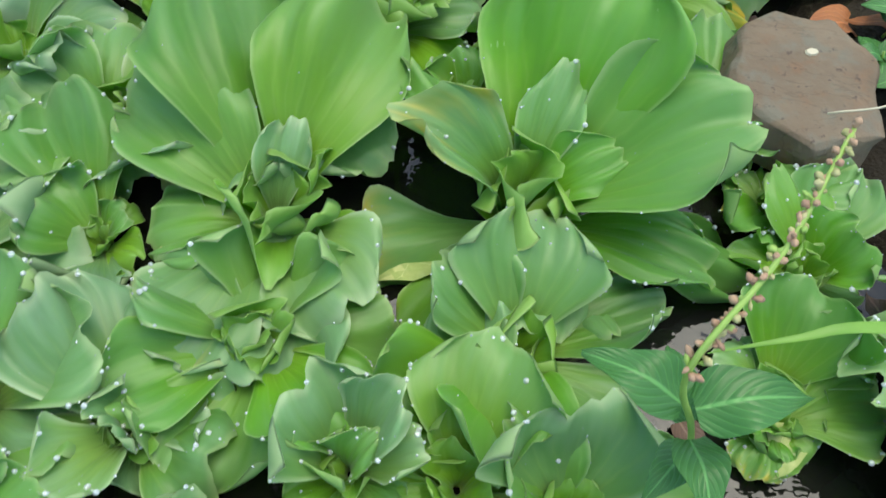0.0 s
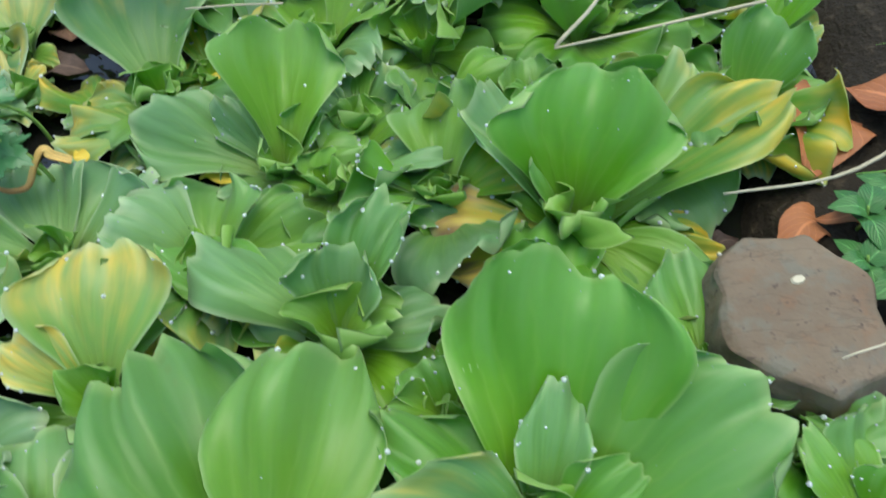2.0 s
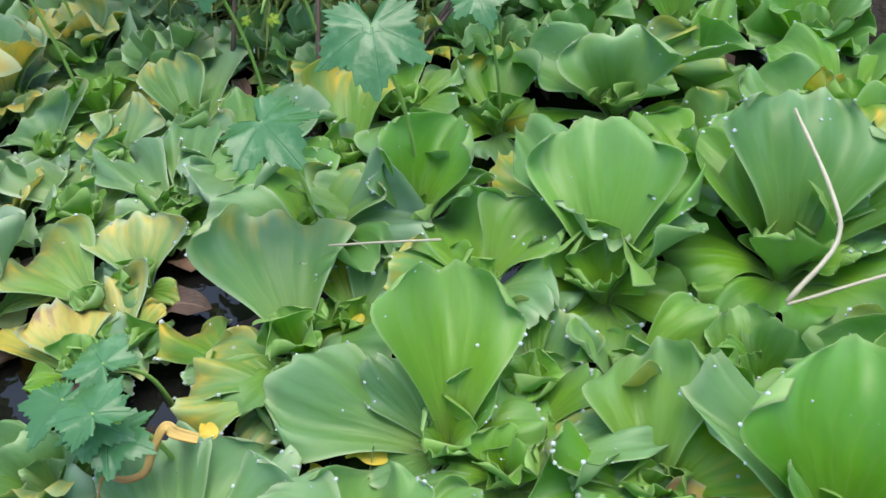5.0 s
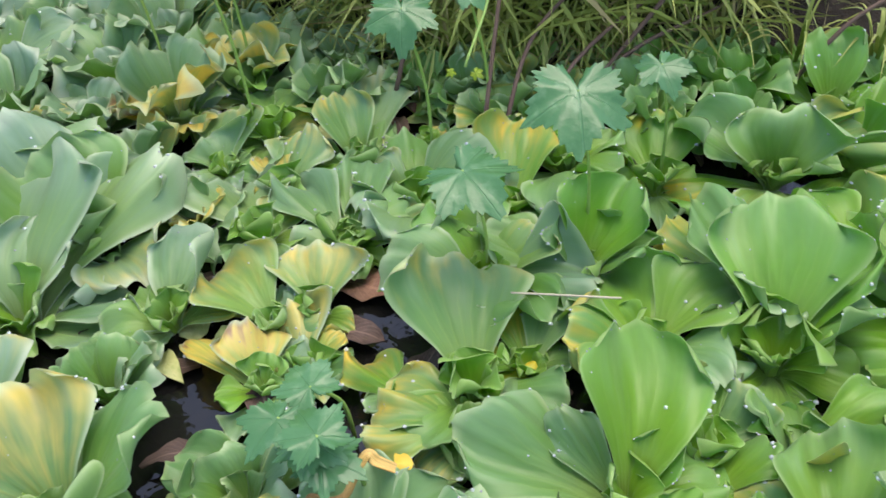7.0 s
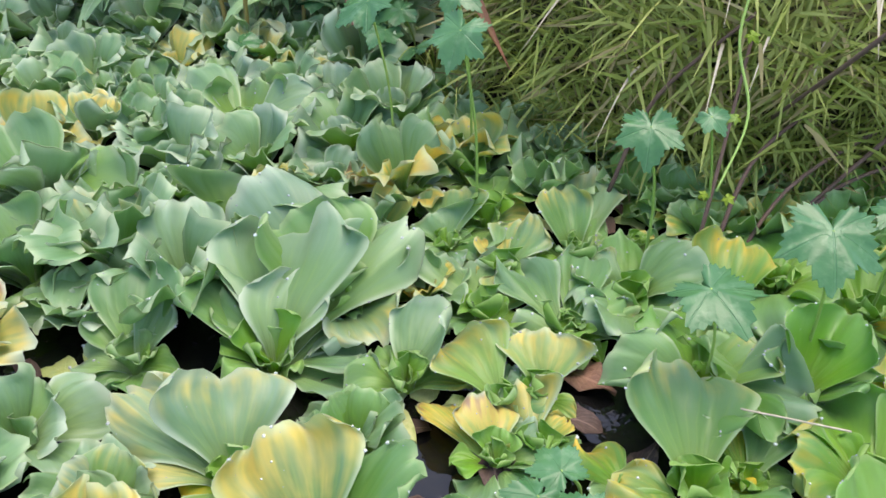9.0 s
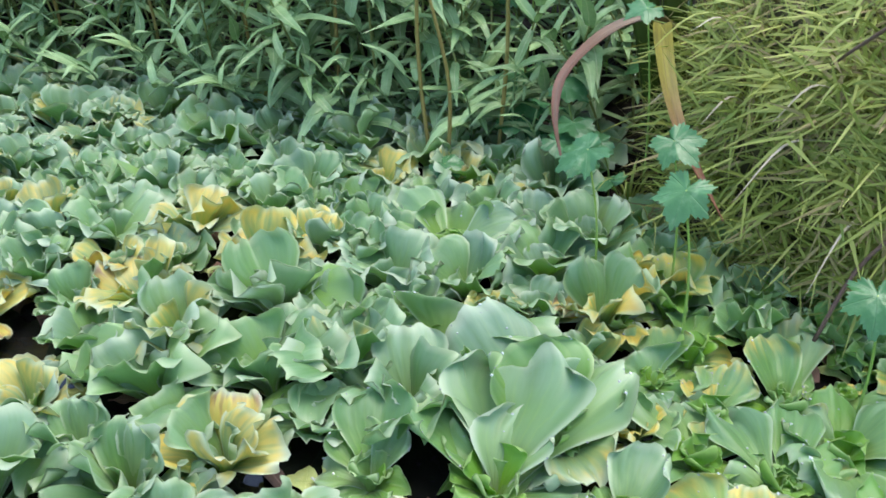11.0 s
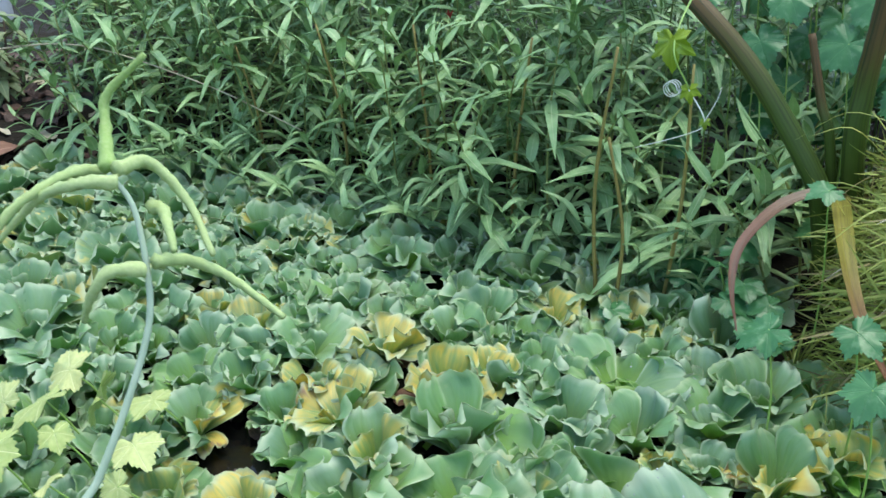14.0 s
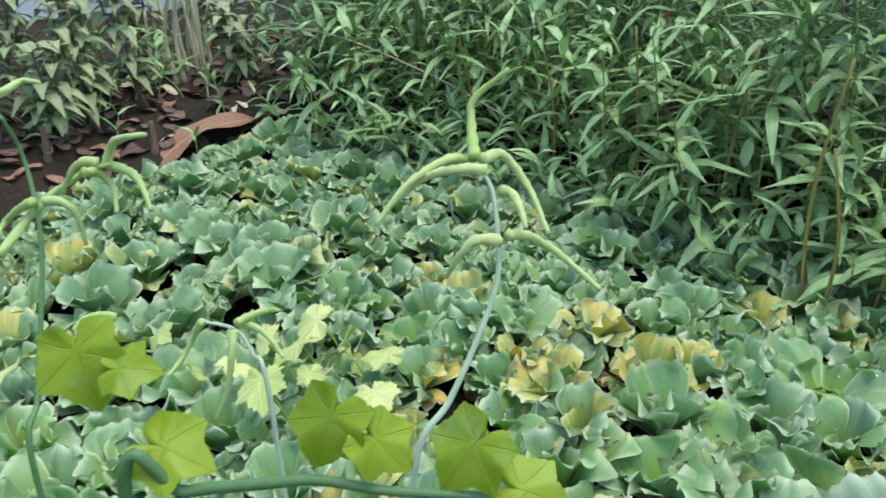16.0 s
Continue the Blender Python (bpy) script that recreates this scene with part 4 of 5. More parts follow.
for k, (x, y, le, wi, tu) in enumerate([(0.705, 1.262, 0.12, 0.085, 150), (0.775, 1.285, 0.13, 0.085, 40), (0.650, 1.145, 0.08, 0.040, 130), (0.690, 1.160, 0.05, 0.02, 80)]):
    dry_leaf((x, y), le, wi, tu, RUST, "rust-orange fallen leaf on the wet mud", 40 + k)


def grass_clump(place, count, tall, seed, mat=FRESH_GRASS, label="clump of thin bright green grass on the bank", spread=0.6, width=0.005):
    rng = np.random.default_rng(seed)
    root = new("grass_clump")
    z = max(0.0, float(ground_height(place[0], place[1])))
    root.location = (place[0], place[1], z - 0.003)
    for k in range(count):
        a, r = rng.uniform(0, 6.28), rng.uniform(0.3, 1.0) * spread
        h = tall * rng.uniform(0.6, 1.1)
        dx, dy = math.cos(a) * r * h, math.sin(a) * r * h
        v, f, u = strap([(0, 0, 0), (dx * 0.3, dy * 0.3, h * 0.55), (dx * 0.75, dy * 0.75, h * 0.8), (dx * 1.3, dy * 1.3, h * (0.95 - 0.5 * r))], width * rng.uniform(0.7, 1.3), int(seed * 50 + k), 0.3, 2, 4)
        part("blade", v, f, mat, root, "", u)
    tagged(root, label, "grass", "grass clumps")
    return root


grass_clump((0.760, 1.098), 9, 0.13, 3, spread=0.9)
grass_clump((0.840, 1.167), 10, 0.17, 4, spread=0.8)
grass_clump((0.851, 1.060), 8, 0.12, 5)
grass_clump((0.813, 1.509), 8, 0.12, 6)
grass_clump((0.738, 0.718), 9, 0.09, 8, spread=1.0, width=0.003)


def seedling(place, seed, size=0.024, count=5, mat=CRINKLED, tall=0.03, label="small round-leaved seedling on the mud", name="seedling"):
    rng = np.random.default_rng(seed)
    root = new(name)
    z = float(ground_height(place[0], place[1])) if len(place) == 2 else place[2]
    root.location = (place[0], place[1], max(z, 0.0) - 0.002)
    part("stem", *tube([(0, 0, 0), (0.003, 0, tall * 0.5), (0, 0.003, tall)], 0.0016, 0.0012, 5, 3)[:2], VINE, root)
    for k in range(count):
        a = 137.5 * k + rng.uniform(-20, 20)
        c, s = math.cos(radians(a)), math.sin(radians(a))
        L = size * rng.uniform(0.8, 1.2)
        zz = tall * (0.55 + 0.45 * k / count)
        v, f, u = strap([(0.002 * c, 0.002 * s, zz), (L * 0.5 * c, L * 0.5 * s, zz + L * 0.22), (L * c, L * s, zz + L * 0.12), (1.35 * L * c, 1.35 * L * s, zz)], L * 0.85, seed * 9 + k, 0.15, 4, 4)
        part("leaf", v, f, mat, root, "", u)
    tagged(root, label, "seedling", "seedlings")


for k, (x, y) in enumerate([(0.690, 1.105), (0.712, 1.085), (0.700, 1.150), (0.745, 1.110), (0.735, 1.180), (0.760, 1.040)]):
    seedling((x, y), 20 + k)


def twig(points, r0, r1, label, mat=TWIG, name="twig", seed=1):
    v, f, u = tube(points, r0, r1, 6, 6, 0.12, seed)
    return tagged(part(name, v, f, mat, None, "", u), label, "twig", "twigs and roots")


twig([(0.576, 1.159, 0.093), (0.675, 1.156, 0.126), (0.789, 1.230, 0.148)], 0.0013, 0.0018, "thin pale dry grass stem lying over the stone", seed=2)
twig([(0.632, 1.002, 0.093), (0.689, 1.023, 0.106), (0.751, 1.097, 0.129)], 0.0008, 0.0012, "thin pale dry stem across the stone's edge", seed=3)
twig([(0.495, 1.541, 0.146), (0.493, 1.421, 0.148), (0.490, 1.379, 0.130), (0.447, 1.340, 0.103)], 0.0016, 0.0022, "bent straw-coloured dry stalk hanging over the lettuce", seed=4)
twig([(0.446, 1.336, 0.104), (0.541, 1.385, 0.083), (0.674, 1.426, 0.081)], 0.0014, 0.0020, "straight dry brown stalk lying on the lettuce", seed=5)
twig([(0.059, 1.438, 0.085), (0.115, 1.434, 0.091), (0.165, 1.441, 0.086)], 0.0012, 0.0012, "thin pale dry stem lying on the water plants", seed=6)


def long_blade():
    v, f, u = strap([(0.823, 0.798, 0.057), (0.728, 0.779, 0.184), (0.602, 0.740, 0.225), (0.561, 0.724, 0.223), (0.521, 0.711, 0.209)], 0.0075, 9, 0.35, 2, 8)
    tagged(part("long_grass", v, f, FRESH_GRASS, None, "", u), "single long bright green grass blade leaning over the lettuce", "grass")


long_blade()


# ---- flowering weed at the near bank ----
def bud_spike():
    rng = np.random.default_rng(61)
    foot, low, top = Vector((0.575, 0.704, 0.000)), Vector((0.502, 0.681, 0.247)), Vector((0.549, 0.791, 0.310))
    root = new("flowering_weed")
    root.location = foot
    pts = [Vector((0, 0, 0)), (low - foot) * 0.5 + Vector((-0.004, 0, 0.02)), low - foot, (low + top) / 2 - foot + Vector((0.004, -0.003, 0.004)), top - foot]
    part("stem", *tube(pts, 0.0024, 0.0012, 6, 6)[:2], VINE, root)
    line = smooth_line(pts[2:], 14)
    for k, p in enumerate(line):
        for _ in range(3):
            d = Vector((rng.uniform(-1, 1), rng.uniform(-1, 1), rng.uniform(-0.4, 0.8))).normalized()
            L, r = rng.uniform(0.005, 0.0095) * (1.1 - 0.45 * k / len(line)), rng.uniform(0.0011, 0.0021)
            side = d.orthogonal().normalized()
            over = d.cross(side)
            v = [p + d * L * f + (side * math.cos(1.047 * q) + over * math.sin(1.047 * q)) * r * g for f, g in ((0.05, 0.4), (0.4, 0.7), (0.62, 1.15), (0.82, 0.9), (1.0, 0.35)) for q in range(6)]
            f = [(6 * n + q, 6 * n + (q + 1) % 6, 6 * n + 6 + (q + 1) % 6, 6 * n + 6 + q) for n in range(4) for q in range(6)] + [tuple(range(24, 30))]
            part("bud", v, f, BUD if rng.random() < 0.6 else BUD_PALE if rng.random() < 0.7 else VINE, root)
    for k, (az, L, zz) in enumerate([(165, 0.045, 0.19), (20, 0.05, 0.185), (290, 0.04, 0.14), (110, 0.036, 0.15), (240, 0.034, 0.11)]):
        c, s = math.cos(radians(az)), math.sin(radians(az))
        at = (low - foot) * (zz / max(0.03, (low - foot).z))
        o, d = at + Vector((c, s, 0.2)) * 0.004, Vector((c, s, 0.15))
        v, f, u = strap([o, o + d * L * 0.55 + Vector((0, 0, 0.006)), o + d * L * 1.3 + Vector((0, 0, -0.008))], L * 0.8, 70 + k, 0.18, 6, 7, foot=0.12, wave=0.07)
        part("leaf", v, f, CRINKLED, root, "", u)
    tagged(root, "green weed with a spike of dry pinkish-brown buds", "weed")


bud_spike()


# ---- broad lobed leaves on stalks among the lettuce ----
def stalked_leaf(place, size, way, lean, seed, mat=IVY, lobes=5, label="", name="stalked_leaf", depth=0.2, foot=None, group="lobed leaves on stalks"):
    p = Vector(place)
    base = Vector(foot if foot else (p.x + 0.02, p.y + 0.03, 0.0))
    root = new(name)
    root.location = base
    top = p - base
    part("stalk", *tube([Vector((0, 0, -0.01)), top * 0.5 + Vector((0.008, 0.005, 0.01)), top], 0.0024, 0.0016, 6, 6)[:2], VINE, root)
    piece = moved(lobed(size, lobes, depth, 0.085, seed, cup=0.07), facing(top, way, lean))
    part("blade", *piece[:2], mat, root, "", piece[2])
    tagged(root, label or "glossy blue-green lobed leaf on an upright stalk", "leaf", group)
    return root


stalked_leaf((0.110, 1.551, 0.247), 0.106, (0.15, -0.8, -0.35), (0.1, -0.5, 0.8), 1)
stalked_leaf((0.006, 1.495, 0.187), 0.098, (0.5, -0.6, 0.0), (-0.1, -0.15, 1), 2)
stalked_leaf((-0.091, 1.708, 0.251), 0.085, (0.1, -0.8, -0.45), (0.1, -0.6, 0.7), 3)
stalked_leaf((0.198, 1.690, 0.202), 0.064, (0.3, -0.7, -0.2), (0, -0.4, 0.9), 4)
stalked_leaf((-0.345, 1.741, 0.328), 0.085, (-0.1, -0.6, -0.5), (-0.1, -0.6, 0.7), 5)
stalked_leaf((-0.525, 1.864, 0.304), 0.093, (-0.6, -0.5, -0.3), (-0.2, -0.4, 0.9), 6)
stalked_leaf((-0.398, 1.885, 0.333), 0.085, (0.7, -0.4, -0.2), (0, -0.5, 0.9), 7)
stalked_leaf((-0.538, 2.200, 0.439), 0.072, (-0.5, -0.6, -0.1), (0, -0.4, 0.9), 8)
stalked_leaf((-0.023, 1.764, 0.248), 0.045, (0.6, -0.5, -0.3), (0, -0.5, 0.9), 9)
for k, q in enumerate([(-0.084, 1.222, 0.119), (-0.098, 1.283, 0.107), (-0.111, 1.241, 0.117), (-0.068, 1.215, 0.110), (-0.067, 1.212, 0.140)]):
    stalked_leaf(q, 0.06, (math.cos(2.1 * k), math.sin(2.1 * k) - 0.3, 0.05), (0, -0.1, 1), 30 + k, IVY, 5, "low dark-green lobed leaf between the rosettes")


for k in range(16):
    q = ((k * 0.37) % 1.0, (k * 0.61) % 1.0, (k * 0.23) % 1.0)
    stalked_leaf((-0.92 + 0.42 * q[0], 2.12 + 0.38 * q[1], 0.09 + 0.16 * q[2]), 0.075 + 0.03 * q[1], (math.cos(1.7 * k), math.sin(1.7 * k) - 0.5, -0.15), (0.1, -0.3, 1), 240 + k, IVY, 3,
                 "dark-green broad leaf in the shade of the bank", "broad_leaf", 0.12, None, "broad leaves under the stalks")


for k in range(64):
    q = ((k * 0.37) % 1.0, (k * 0.61) % 1.0, (k * 0.23) % 1.0)
    x, y = -1.0 + 1.0 * q[0], 2.62 + 0.4 * q[1]
    stalked_leaf((x, y, 0.35 + 0.62 * q[2]), 0.10 + 0.06 * q[0], (math.cos(1.7 * k) * 0.6, -0.5, -0.6), (0.2 * math.sin(k), -0.7, 0.7), 270 + k, IVY, 3,
                 "broad dark-green leaf behind the grass tussock", "broad_leaf", 0.08, (x + 0.03, y + 0.05, float(ground_height(x + 0.03, y + 0.05))), "broad leaves behind the tussock")


# ---- grass tussock on the far bank ----
def tussock():
    rng = np.random.default_rng(11)
    root = new("grass_tussock")
    c, r = Vector((0.007, 2.443, 0.203)), Vector((0.54, 0.50, 0.45))
    root.location = (c.x, c.y, 0.05)
    # core whose dark colour stands in for shade between and under the blades
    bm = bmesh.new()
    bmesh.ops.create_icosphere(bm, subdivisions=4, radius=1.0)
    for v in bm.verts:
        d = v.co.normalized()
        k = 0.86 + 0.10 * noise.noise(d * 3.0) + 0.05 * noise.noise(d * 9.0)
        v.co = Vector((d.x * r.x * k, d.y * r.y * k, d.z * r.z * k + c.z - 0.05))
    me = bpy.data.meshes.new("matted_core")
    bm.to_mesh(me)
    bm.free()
    me.materials.append(SHADED_STRAW)
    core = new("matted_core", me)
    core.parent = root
    tagged(core, "matted old straw, darkened for the shade between the blades")
    fresh_blades, old_blades = ([], [], []), ([], [], [])
    for k in range(3500):
        verts, faces, uvs = old_blades if k % 6 == 0 else fresh_blades
        d = Vector((rng.normal(), rng.normal() - 0.6, rng.normal() + 0.3)).normalized()
        if d.y > 0.5 or d.z < -0.38:
            continue
        s = rng.uniform(0.82, 0.98)
        p = Vector((d.x * r.x * s, d.y * r.y * s, d.z * r.z * s + c.z - 0.05))
        # a shoot that leans out and over, with blades to both sides
        lean = (d * rng.uniform(0.35, 0.9) + Vector((rng.normal() * 0.7 - 0.25, rng.normal() * 0.5, rng.normal() * 0.45 - 0.1))).normalized()
        side = lean.cross(d + Vector((rng.normal() * 0.5, rng.normal() * 0.5, rng.normal() * 0.5))).normalized()
        reach = rng.uniform(0.05, 0.14)
        blades_here = int(rng.integers(4, 9))
        for j in range(blades_here):
            f = j / blades_here
            o = p + lean * reach * f + Vector((0, 0, -0.25 * reach * f * f))
            way = (lean * rng.uniform(0.2, 0.9) + side * rng.uniform(0.4, 1.1) * (-1) ** j + Vector((rng.normal(), rng.normal() * 0.6, rng.normal() * 0.6)) * 0.45).normalized()
            L = rng.uniform(0.04, 0.12)
            w = way.cross(d + Vector((0.01, 0.02, 0.03))).normalized() * rng.uniform(0.0015, 0.0036)
            sag = Vector((0, 0, -L * rng.uniform(0.0, 0.22)))
            n = len(verts)
            q, e = o + way * L * 0.3 + sag * 0.1, o + way * L + sag
            verts += [o - w * 0.6, o + w * 0.6, q - w, q + w, e]
            faces += [(n, n + 1, n + 3, n + 2), (n + 2, n + 3, n + 4)]
            uvs += [(0.3, 0), (0.7, 0), (0, 0.5), (1, 0.5), (0.5, 1)]
    for (verts, faces, uvs), mat, label in ((fresh_blades, GRASS, "thousands of short yellow-green grass blades"), (old_blades, STRAW, "withered straw-brown grass blades")):
        tagged(part("grass_cover", verts, faces, mat, root, label, uvs), kind="stuff")
    for k in range(60):
        a = rng.uniform(2.9, 6.5)
        p = Vector((math.cos(a) * r.x * 0.9, math.sin(a) * r.y * 0.9, rng.uniform(0.12, 0.5)))
        o = Vector((math.cos(a) + rng.uniform(-0.6, 0.6), math.sin(a) - 0.2 + rng.uniform(-0.5, 0.5), rng.uniform(-0.1, 0.6))).normalized()
        L = rng.uniform(0.09, 0.2)
        v, f, u = strap([p, p + o * L * 0.5 + Vector((0, 0, 0.01)), p + o * L + Vector((0, 0, -L * 0.35))], rng.uniform(0.004, 0.007), 1200 + k, 0.4, 2, 4)
        part("long_blade", v, f, GRASS if k % 3 else TWIG, root, "", u)
    tagged(root, "dense yellow-green grass tussock overhanging the water", "grass")


tussock()


def fringe():
    """Grass that trails from the bank on either side of the tussock."""
    spots = [(-0.462, 2.098), (-0.313, 2.035), (-0.169, 2.008), (0.019, 1.992), (0.174, 2.012), (0.318, 2.018), (0.423, 2.016), (0.527, 2.003), (-0.536, 2.191), (-0.077, 2.028), (0.100, 2.020), (0.598, 2.039)]
    for k, q in enumerate(spots):
        grass_clump(q, 18, 0.13, 300 + k, GRASS, "trailing clump of pale green grass at the water's edge", 1.0, 0.005)


fringe()


def sunken_litter():
    """Dead leaves that float in the gaps between the plants."""
    rng = np.random.default_rng(41)
    for name, mat, label in (("dead_leaves", DRY, "limp brown dead leaves floating between the plants"), ("rotten_leaves", MOULD, "rotten dark leaves floating between the plants"), ("faded_leaves", PALE, "faded yellow-green dead leaves floating between the plants")):
        pieces = []
        for _ in range(60 if mat is DRY else 170):
            x, y = rng.uniform(-1.7, 0.75), rng.uniform(0.42, 2.0)
            if float(shore_distance(x, y)) > -0.02:
                continue
            a, L = rng.uniform(0, 6.28), rng.uniform(0.03, 0.075)
            c, q = math.cos(a), math.sin(a)
            pieces.append(strap([(x, y, 0.004), (x + 0.5 * L * c, y + 0.5 * L * q, rng.uniform(0.006, 0.02)), (x + L * c, y + L * q, rng.uniform(0.003, 0.012))], L * rng.uniform(0.3, 0.8), int(rng.integers(1e6)), 0.3, 4, 3, wave=0.12))
        v, f, u = join(*pieces)
        tagged(part(name, v, f, mat, None, "", u), label, "dead leaves", kind="stuff")


sunken_litter()
for k, (a, b, c) in enumerate([((0.009, 1.728, 0.000), (0.044, 1.862, 0.136), (0.129, 1.985, 0.190)), ((0.035, 1.747, 0.000), (0.104, 1.888, 0.094), (0.234, 2.006, 0.167)), ((-0.010, 1.737, 0.000), (-0.002, 1.787, 0.119), (0.011, 1.935, 0.292)),
                               ((0.062, 1.767, 0.000), (0.165, 1.919, 0.082), (0.303, 2.024, 0.116)), ((-0.147, 1.860, 0.047), (-0.101, 1.903, 0.196), (0.010, 1.946, 0.321)), ((0.388, 1.932, 0.020), (0.472, 1.951, 0.143), (0.596, 1.967, 0.211))]):
    twig([a, b, c], 0.0036, 0.0026, "brown leaning dead stem under the grass", BARK, "dead_stem", 80 + k)


for k, (a, b, c) in enumerate([((0.036, 1.886, 0.597), (0.028, 1.868, 0.499), (-0.098, 1.948, 0.334)), ((0.283, 2.084, 0.448), (0.175, 1.849, 0.375), (0.061, 1.920, 0.183)), ((0.040, 2.380, 0.673), (-0.063, 1.989, 0.600), (-0.213, 2.007, 0.437)), ((0.317, 1.989, 0.290), (0.236, 1.960, 0.183), (0.120, 1.878, 0.051))]):
    twig([a, b, c], 0.0055, 0.0025, "brown dead stem hanging through the grass", BARK, "dead_stem", 180 + k)


def vine():
    root = new("climbing_vine")
    root.location = (0.025, 1.913, 0.492)
    o = Vector((0.025, 1.913, 0.492))
    pts = [o, Vector((0.006, 1.808, 0.477)), Vector((-0.013, 1.734, 0.372)), Vector((0.013, 1.678, 0.297)), Vector((-0.005, 1.605, 0.237))]
    part("stem", *tube([p - o for p in pts], 0.0022, 0.0014, 6, 8)[:2], VINE, root)
    for k, (i, s) in enumerate([(2, 0.018), (3, 0.015), (4, 0.015), (4, 0.012)]):
        piece = moved(lobed(s, 5, 0.3, 0.04, 90 + k), facing(pts[i] - o + Vector((0.012 * (-1) ** k, -0.01, 0)), ((-1) ** k, -0.6, -0.4), (0, -0.6, 0.8)))
        part("leaf", *piece[:2], LIME, root, "", piece[2])
    tagged(root, "pale climbing vine hanging from the grass tussock", "vine")


vine()


# ---- thick stalks and withered straps beside the tussock ----
def thick_stalk(points, r0, r1, seed, label):
    v, f, u = tube(points, r0, r1, 12, 8, 0.03, seed, 0.75)
    tagged(part("leaf_stalk", v, f, STALK, None, "", u), label, "plant stalk", "thick leaf stalks")


thick_stalk([(-0.54, 2.45, 0.05), (-0.575, 2.39, 0.30), (-0.60, 2.38, 0.385), (-0.68, 2.38, 0.50), (-0.765, 2.38, 0.605), (-0.87, 2.39, 0.70), (-1.00, 2.42, 0.785), (-1.20, 2.46, 0.86)], 0.027, 0.020, 1, "thick leaning green-brown leaf stalk rising from the bank")
thick_stalk([(-0.50, 2.50, 0.05), (-0.545, 2.42, 0.44), (-0.55, 2.42, 0.58), (-0.545, 2.42, 0.70), (-0.53, 2.44, 1.05)], 0.026, 0.020, 2, "thick upright dark-green leaf stalk rising from the bank")
thick_stalk([(-0.54, 2.46, 0.10), (-0.59, 2.41, 0.45), (-0.625, 2.41, 0.55), (-0.67, 2.43, 0.68)], 0.013, 0.008, 3, "withered grey-brown leaf stalk beside the green ones")


def strap_leaf(points, width, mat, label, seed, normal=(0, 0, 1), fold=0.4):
    v, f, u = strap(points, width, seed, fold, 6, 8, tip=0.12, foot=0.75, wave=0.09, normal=normal, thick=0.0015)
    tagged(part("strap_leaf", v, f, mat, None, "", u), label, "dead leaf", "withered strap leaves")


strap_leaf([(-0.541, 2.411, 0.349), (-0.572, 2.323, 0.383), (-0.635, 2.262, 0.361), (-0.659, 2.116, 0.327), (-0.644, 2.032, 0.279), (-0.607, 1.979, 0.215)], 0.026, PINKISH, "withered pinkish-brown strap leaf arching to the water", 1)
strap_leaf([(-0.551, 2.411, 0.349), (-0.524, 2.264, 0.389), (-0.483, 2.133, 0.373), (-0.445, 2.044, 0.339), (-0.404, 1.982, 0.295), (-0.358, 1.921, 0.263), (-0.304, 1.844, 0.237)], 0.027, GOLDEN, "hanging strap leaf, golden above and withered red-brown below", 2)


ORANGE = withered_material("orange_leaf", (0.72, 0.48, 0.14), (0.55, 0.28, 0.08), 0.55)
strap_leaf([(-0.017, 1.236, 0.070), (-0.032, 1.236, 0.078), (-0.039, 1.237, 0.085), (-0.047, 1.225, 0.075), (-0.053, 1.210, 0.065), (-0.065, 1.202, 0.068), (-0.081, 1.202, 0.072), (-0.080, 1.183, 0.070)], 0.0075, ORANGE, "shrivelled orange-brown leaf curled over the lettuce", 5, fold=0.5)
for k, (x, y, z, le, wi, tu) in enumerate([(0.072, 1.226, 0.022, 0.036, 0.022, 30), (0.109, 1.247, 0.024, 0.034, 0.014, 95), (-0.083, 1.175, 0.055, 0.022, 0.018, 20), (-0.016, 1.249, 0.060, 0.020, 0.014, 35)]):
    dry_leaf((x, y, z), le, wi, tu, YELLOW, "small bright yellow dead leaf between the rosettes", 90 + k, 15, "yellow_leaf")


# ---- thicket of narrow-leaved weeds ----
def weed_pieces(rng, tall, nv=4, steps=4):
    """The stem and the leaves of one upright weed."""
    lx, ly = rng.uniform(-0.5, 0.5) * tall, rng.uniform(-0.5, 0.2) * tall
    pts = [Vector((0, 0, -0.02)), Vector((lx * 0.2, ly * 0.2, tall * 0.4)), Vector((lx * 0.6, ly * 0.55, tall * 0.75)), Vector((lx, ly, tall))]
    stem = tube(pts, 0.0038, 0.0020, 5, 5)
    line = smooth_line(pts, 6)
    leaves = []
    n = int(tall / 0.047)
    for k in range(1, n + 1):
        p = line[min(len(line) - 1, int((len(line) - 1) * k / n))]
        for half in (0, 1):
            if rng.random() < 0.12:
                continue
            a = k * 1.45 + half * 3.14 + rng.uniform(-0.9, 0.9)
            L = rng.uniform(0.08, 0.20) * (1.0 if k < n - 1 else 0.7)
            rise = rng.uniform(-0.5, 0.6) if k < n - 1 else rng.uniform(0.6, 1.5)
            d = Vector((math.cos(a), math.sin(a), rise)).normalized()
            e = Vector((math.cos(a + rng.uniform(-0.4, 0.4)), math.sin(a + rng.uniform(-0.4, 0.4)), rise - rng.uniform(0.1, 1.7))).normalized()
            leaves.append(strap([p, p + d * L * 0.45, p + d * L * 0.55 + e * L * 0.45], L * rng.uniform(0.14, 0.25), int(rng.integers(1e6)), 0.25, nv, steps, tip=0.03, foot=0.12, wave=0.04))
    return stem, leaves


